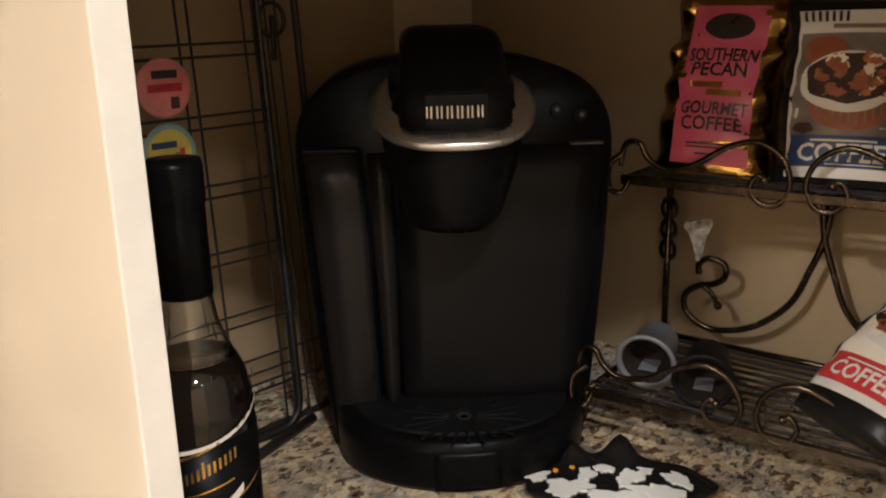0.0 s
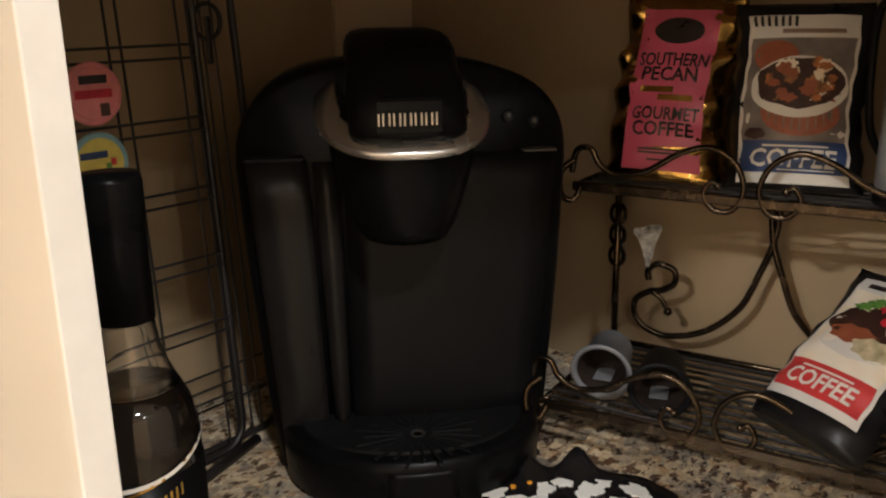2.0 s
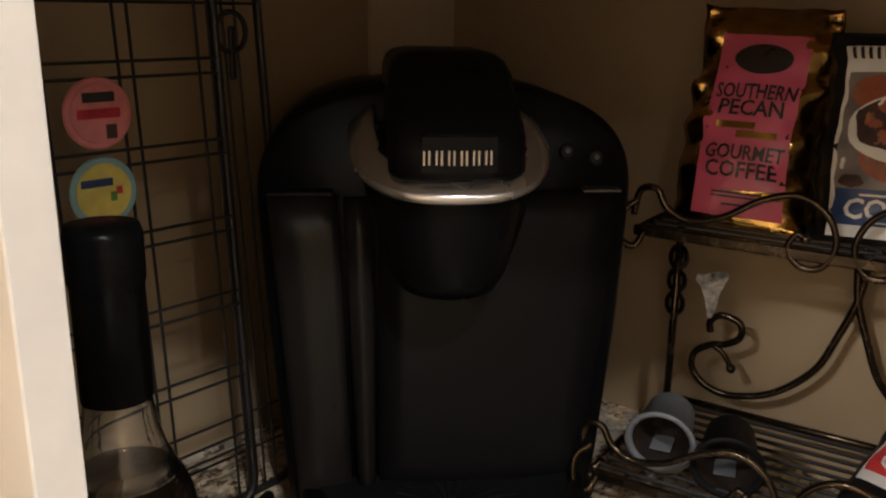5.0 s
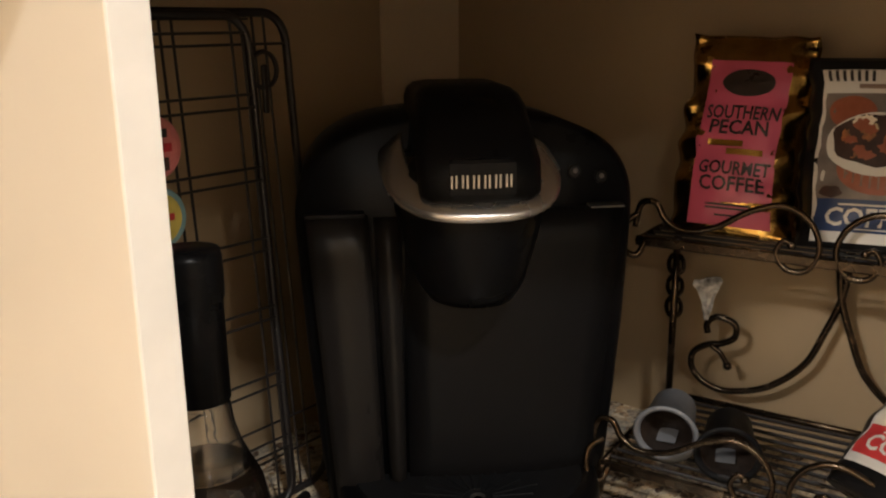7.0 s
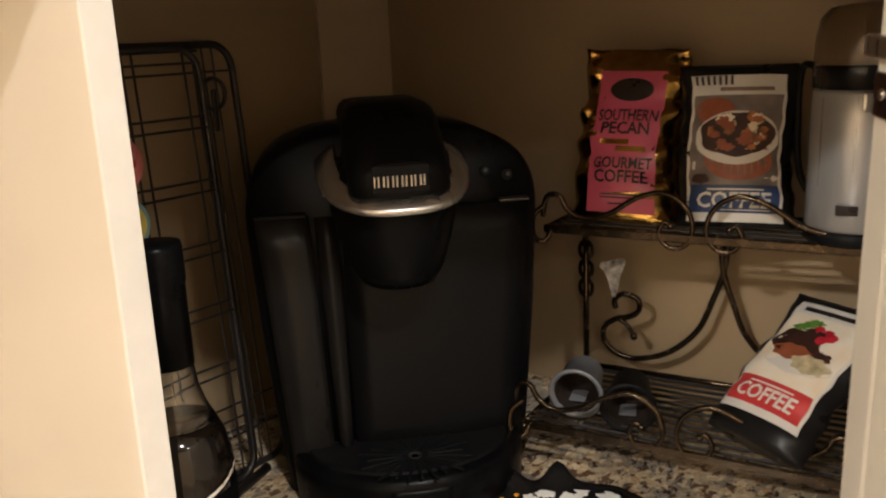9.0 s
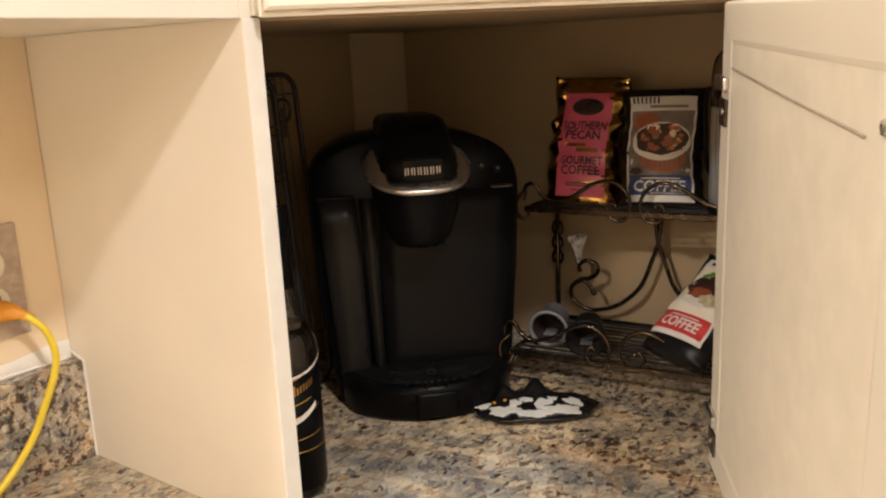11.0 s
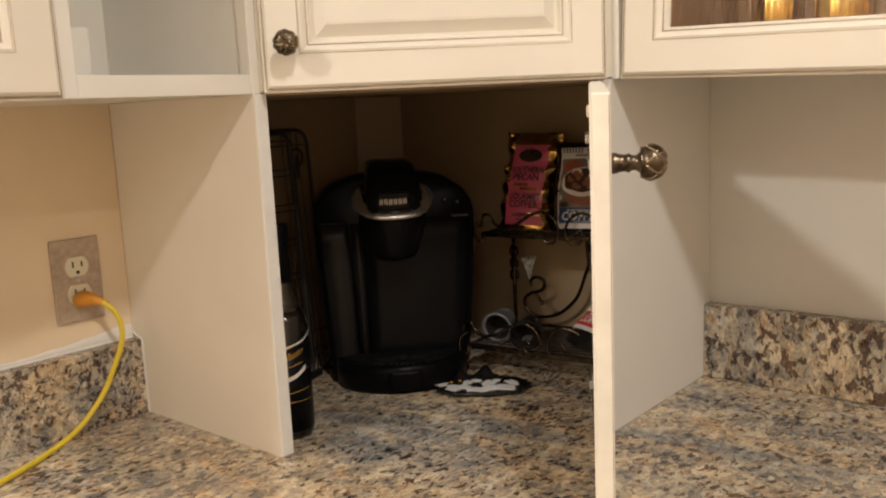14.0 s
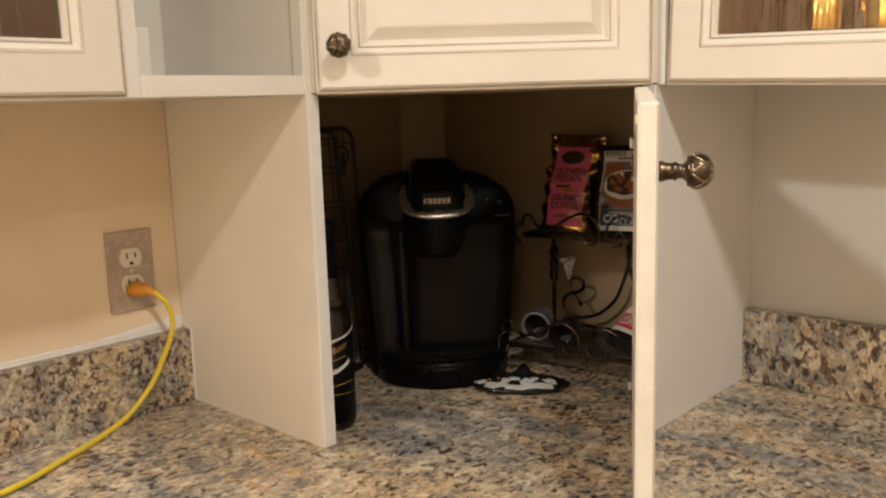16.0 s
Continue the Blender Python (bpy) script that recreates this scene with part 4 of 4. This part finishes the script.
patch("brand_bar", lf, -0.6, 0.6, 0.885, 0.915, 0.0012, DARK_INK, lab)

# ---- grinder ----
gr = thing("coffee_grinder", pose(0.565, -0.084, TOP + 0.2235, 0, 0, 20) @ Matrix.Diagonal((1, 1, 0.95, 1)), "brushed steel electric coffee grinder with smoked clear lid", "grinder")
part("foot", lathe([(0.040, 0), (0.041, 0.002), (0.041, 0.010), (0.039, 0.012)], 40), BLACK_MATT, gr, "", True)
part("housing", lathe([(0.039, 0.012), (0.0405, 0.014), (0.040, 0.10), (0.039, 0.126), (0.037, 0.129)], 48), ALU, gr, "", True)
part("button", box(-0.008, 0.010, -0.0415, -0.030, 0.112, 0.128, 0.002), SILVER, gr)
part("grinding_cup", lathe([(0.036, 0.129), (0.0365, 0.131), (0.0365, 0.147), (0.034, 0.149)], 40), BLACK, gr, "", True)
part("lid", lathe([(0.040, 0.130), (0.0402, 0.155), (0.039, 0.172), (0.036, 0.186), (0.030, 0.194), (0.015, 0.197), (0.001, 0.1975)], 40), SMOKED_CLEAR, gr, "smoked clear plastic lid", True)
part("power_cord", tube(smooth_path([(-0.025, 0.034, 0.02), (-0.042, 0.042, 0.05), (-0.046, 0.042, 0.11), (-0.044, 0.036, 0.145), (-0.035, 0.018, 0.146), (-0.012, 0.030, 0.140), (0.0, 0.042, 0.10), (-0.005, 0.044, 0.03)], 6), 0.003, 8), BLACK_MATT, gr, "looped black power cord", True)
part("print_bar", box(-0.022, -0.006, -0.0405, -0.034, 0.028, 0.036, 0.0005, 1), DARK_INK, gr)

# ---- single-serve pods ----
KC = [(0.0005, 0.0), (0.0165, 0.0), (0.0175, 0.002), (0.0215, 0.040), (0.0255, 0.0415), (0.0255, 0.0435), (0.0225, 0.0440), (0.0205, 0.041), (0.0165, 0.006), (0.0005, 0.005)]


def pod(m, shell, label):
    k = thing("coffee_pod", m, label, "coffee pod", "coffee pods")
    part("cup", lathe(KC, 36), shell, k, "", True)
    part("coffee_residue", lathe([(0.0163, 0.006), (0.0206, 0.0408), (0.0200, 0.0408), (0.0150, 0.016), (0.009, 0.012), (0.001, 0.0115)], 24), COFFEE, k, "dark used coffee", True)
    part("torn_lid", box(-0.009, 0.006, -0.0132, -0.0127, 0.014, 0.034, 0.0002, 1), GREY_PLASTIC, k, "torn foil lid")
    return k


def axis_pose(at, d):
    return Matrix.Translation(at) @ Vector(d).to_track_quat("Z", "Y").to_matrix().to_4x4()


pod(axis_pose((0.348, -0.145, TOP + 0.084), (0.26, -0.9, -0.14)), GREY_PLASTIC, "used grey plastic coffee pod lying open on the rack")
pod(axis_pose((0.390, -0.133, TOP + 0.075), (0.35, -0.9, -0.14)), BLACK_MATT, "used black plastic coffee pod lying on the rack")

# ---- bottle ----
bo = thing("syrup_bottle", pose(0.272, -0.543, TOP), "dark glass syrup bottle with black neck wrap and gold label", "bottle")
part("glass", lathe([(0.027, 0.0), (0.0315, 0.003), (0.0325, 0.01), (0.0325, 0.136), (0.0318, 0.150), (0.0290, 0.163), (0.0245, 0.173)], 40), AMBER, bo, "glass filled with dark brown syrup", True)
part("shoulder", lathe([(0.0243, 0.1735), (0.0195, 0.184), (0.0162, 0.196), (0.0148, 0.208), (0.0142, 0.222), (0.0132, 0.222), (0.0138, 0.208), (0.0152, 0.196), (0.0185, 0.184), (0.0230, 0.1740)], 40), CLEAR, bo, "clear glass shoulder", True)
part("neck_wrap", lathe([(0.0154, 0.2105), (0.0152, 0.262), (0.0162, 0.264), (0.0162, 0.284), (0.015, 0.288), (0.001, 0.2885)], 36), BLACK, bo, "black shrink wrap over the cap", True)
part("label", lathe([(0.0331, 0.012), (0.0331, 0.130)], 40), BLACK, bo, "black printed label", True)


def wrap_bar(name, a0, a1, z0, z1, material, rise=0.0, bow=0.0, r=0.0335):
    bm = bmesh.new()
    prev = None
    for i in range(15):
        t = i / 14
        a = math.radians(a0 + (a1 - a0) * t)
        s = rise * t + bow * math.sin(math.pi * t)
        cur = [bm.verts.new((r * math.cos(a), r * math.sin(a), z + s + 0.037)) for z in (z0, z1)]
        if prev:
            bm.faces.new((prev[0], cur[0], cur[1], prev[1]))
        prev = cur
    return part(name, bm, material, bo, "", True)


PRINTS = [(-85, 60, 0.080, 0.0815, GOLD_PRINT, 0.034, -0.004), (-60, 75, 0.088, 0.0905, PAPER, 0.030, -0.006), (-85, 60, 0.052, 0.0535, GOLD_PRINT, 0.018, -0.008), (-75, 10, 0.0445, 0.0500, PAPER, 0.014, -0.006),
          (-50, 0, 0.0615, 0.0627, GOLD_PRINT, 0.007, 0), (-85, 60, 0.016, 0.0172, GOLD_PRINT, 0, 0), (-40, 20, 0.028, 0.0292, GOLD_PRINT, 0.004, 0)]
PRINTS += [(-64 + 5.5 * i, -61.6 + 5.5 * i, 0.0665 + 0.0012 * i, 0.0735 + 0.0012 * i + (0.003 if i in (0, 6) else 0), GOLD_PRINT, 0.0006, 0) for i in range(13)]
for a0, a1, z0, z1, mt, rise, bow in PRINTS:
    wrap_bar("label_print", a0, a1, z0, z1, mt, rise, bow)

# ---- folded wire rack against the wall ----
wr = thing("wire_grid_rack", Matrix.Translation((0.036, 0.010, 0.0)), "folded black wire grid rack leaning against the beige wall", "wire rack")


def grid_panel(x0, x1, y0, y1, z0, z1, rows, cols, pair):
    """One framed wire panel; x goes from x0 at the foot to x1 at the head."""
    X = lambda z: x0 + (x1 - x0) * (z - z0) / (z1 - z0)
    c = 0.022
    fr = []
    for cy, cz, a0 in ((y1 - c, z1 - c, 0), (y0 + c, z1 - c, 90), (y0 + c, z0 + c, 180), (y1 - c, z0 + c, 270)):
        for i in range(6):
            a = math.radians(a0 + 18 * i)
            fr.append((X(cz + c * math.sin(a)), cy + c * math.cos(a), cz + c * math.sin(a)))
    part("frame", tube(fr, 0.0034, 8, closed=True), WIRE, wr, "", True)
    for z in rows:
        for o in ((0, pair) if pair else (0,)):
            part("cross_wire", tube([(X(z + o) + 0.002, y0, z + o), (X(z + o) + 0.002, y1, z + o)], 0.0011, 6), WIRE, wr)
    for y in cols:
        for o in ((0, pair) if pair else (0,)):
            part("upright_wire", tube([(X(z0) - 0.001, y + o, z0 + 0.002), (X(z1) - 0.001, y + o, z1 - 0.002)], 0.0011, 6), WIRE, wr)


grid_panel(0.070, 0.046, -0.585, -0.362, 0.917, 1.314, [0.968 + 0.0555 * i for i in range(7)], [-0.555, -0.495, -0.4355, -0.376], 0.010)
grid_panel(0.058, 0.030, -0.56, -0.312, 0.917, 1.316, [0.955, 0.985, 1.292], [-0.343, -0.332], 0)
part("handle_loop", tube(smooth_path([(0.034, -0.338 + 0.013 * math.cos(a), 1.272 + 0.014 * math.sin(a)) for a in (2 * math.pi * i / 12 for i in range(12))], 4, True), 0.002, 6, closed=True), WIRE, wr, "", True)
part("latch", box(0.032, 0.036, -0.340, -0.335, 1.238, 1.276, 0.001, 1), WIRE, wr)
part("foot_bar", tube([(0.108, -0.47, 0.9185), (0.074, -0.352, 0.9185)], 0.0045, 8), WIRE, wr, "", True)


def lid(y, z, x, mats, bars, label):
    d = thing("drink_lid", pose(x, y, z, 0, 0, 90), label, "lid", "printed lids on the wire rack")
    disc = part("disc", lathe([(0.0215, 0), (0.0225, 0.0008), (0.0215, 0.0016)], 36), mats[0], d)
    disc.matrix_local = pose(0, 0, 0, 90)
    part("face", lathe([(0.0185, 0.0015), (0.018, 0.0020)], 36), mats[1], disc)
    for u0, u1, v0, v1, mt in bars:
        part("print", box(u0, u1, v0, v1, 0.0018, 0.0024), mt, disc)


lid(-0.447, 1.225, 0.0935, (LID_PINK, LID_PINK), ((-0.010, 0.011, 0.007, 0.013, DARK_INK), (-0.014, 0.014, -0.003, 0.003, BERRY), (0.004, 0.011, -0.016, -0.007, CHOC)), "round pink printed drink lid clipped to the wire rack")
lid(-0.449, 1.176, 0.0957, (LID_BLUE, LID_YELLOW), ((-0.015, 0.006, 0.004, 0.009, BLUE), (0.004, 0.008, -0.006, 0.0, LEAF), (0.008, 0.012, -0.002, 0.003, RED)), "round yellow and blue drink lid clipped to the wire rack")

# ---- spoon rest on the counter ----
sr = thing("spoon_rest", pose(0.382, -0.261, TOP, 0, 0, 36), "black and white glazed ceramic spoon rest on the granite", "spoon rest")
n = 96
rim = []
for i in range(n):
    a = 2 * math.pi * i / n
    r = 1 + 0.05 * math.sin(5 * a) + 0.04 * math.sin(9 * a + 1) + 0.16 * math.exp(-((a - 1.50) / 0.13) ** 2) + 0.18 * math.exp(-((a - 2.05) / 0.11) ** 2) + 0.08 * math.exp(-((a - 2.75) / 0.10) ** 2)
    ear = sum(math.exp(-((a - p) / 0.13) ** 2) for p in (1.50, 2.05))
    rim.append((0.074 * r * math.cos(a), 0.040 * r * math.sin(a), ear))
secs = []
for k, z, tall in ((0.80, 0.0, 0), (0.97, 0.003, 0.3), (1.0, 0.007, 1.0), (0.97, 0.0085, 1.0), (0.80, 0.0075, 0.5), (0.45, 0.007, 0), (0.02, 0.007, 0)):
    secs.append([(x * k, y * k, z + tall * (max(0, y) * 0.10 + 0.012 * e)) for x, y, e in rim])
part("dish", loft(secs), GLAZED_BLACK, sr, "glossy black glaze", True)
for cx, cy, rx, ry, tw in ((-0.036, -0.010, 0.017, 0.011, 0.3), (0.000, -0.020, 0.020, 0.009, 0.0), (0.034, -0.012, 0.020, 0.010, -0.4), (0.012, 0.010, 0.013, 0.008, 0.8), (0.048, 0.010, 0.012, 0.007, -0.9),
                           (-0.060, 0.004, 0.009, 0.006, 0.6), (-0.022, 0.012, 0.009, 0.006, 1.4), (-0.008, 0.024, 0.007, 0.008, 0.2), (0.026, 0.026, 0.008, 0.007, 0.5)):
    out = []
    for i in range(52):
        a = 2 * math.pi * i / 52
        q = 1 + 0.20 * math.sin(3 * a + cx * 300) + 0.14 * math.sin(5 * a + cy * 200) + 0.10 * math.sin(11 * a + cx * 90)
        x, y = rx * q * math.cos(a), ry * q * math.sin(a)
        x, y = 1.04 * x, 1.04 * y
        out.append((cx + x * math.cos(tw) - y * math.sin(tw), cy + x * math.sin(tw) + y * math.cos(tw)))
    part("white_patch", prism(out, 0.0066, 0.0088), GLAZED_WHITE, sr, "white glazed patch")

for cx, cy in ((-0.046, 0.014), (-0.033, 0.020)):
    part("amber_dot", lathe([(0.0022, 0.0066), (0.0022, 0.0092), (0.0012, 0.0096)], 12, centre=(cx, cy, 0)), ORANGE, sr, "small amber glazed dot")

# a scrap of clear wrapper caught on the rack
cw = thing("plastic_wrapper", pose(0.329, -0.047, TOP + 0.158, 0, 0, 30), "small clear plastic wrapper caught on the rack", "wrapper")
bm = loft([[(-0.002, -0.003, -0.030), (0.002, -0.003, -0.030), (0.002, 0.001, -0.030), (-0.002, 0.001, -0.030)], [(-0.006, -0.004, -0.008), (0.006, -0.002, -0.008), (0.005, 0.002, -0.008), (-0.006, 0.0, -0.008)],
           [(-0.013, -0.004, 0.004), (0.012, -0.003, 0.007), (0.011, 0.003, 0.007), (-0.013, 0.001, 0.004)], [(-0.012, -0.002, 0.008), (0.011, -0.001, 0.011), (0.010, 0.001, 0.011), (-0.012, 0.0, 0.008)]])
bmesh.ops.subdivide_edges(bm, edges=bm.edges[:], cuts=3, use_grid_fill=True)
for v in bm.verts:
    v.co += 0.0022 * noise.noise_vector(v.co * 140)
part("film", bm, FILM, cw, "crinkled clear film")
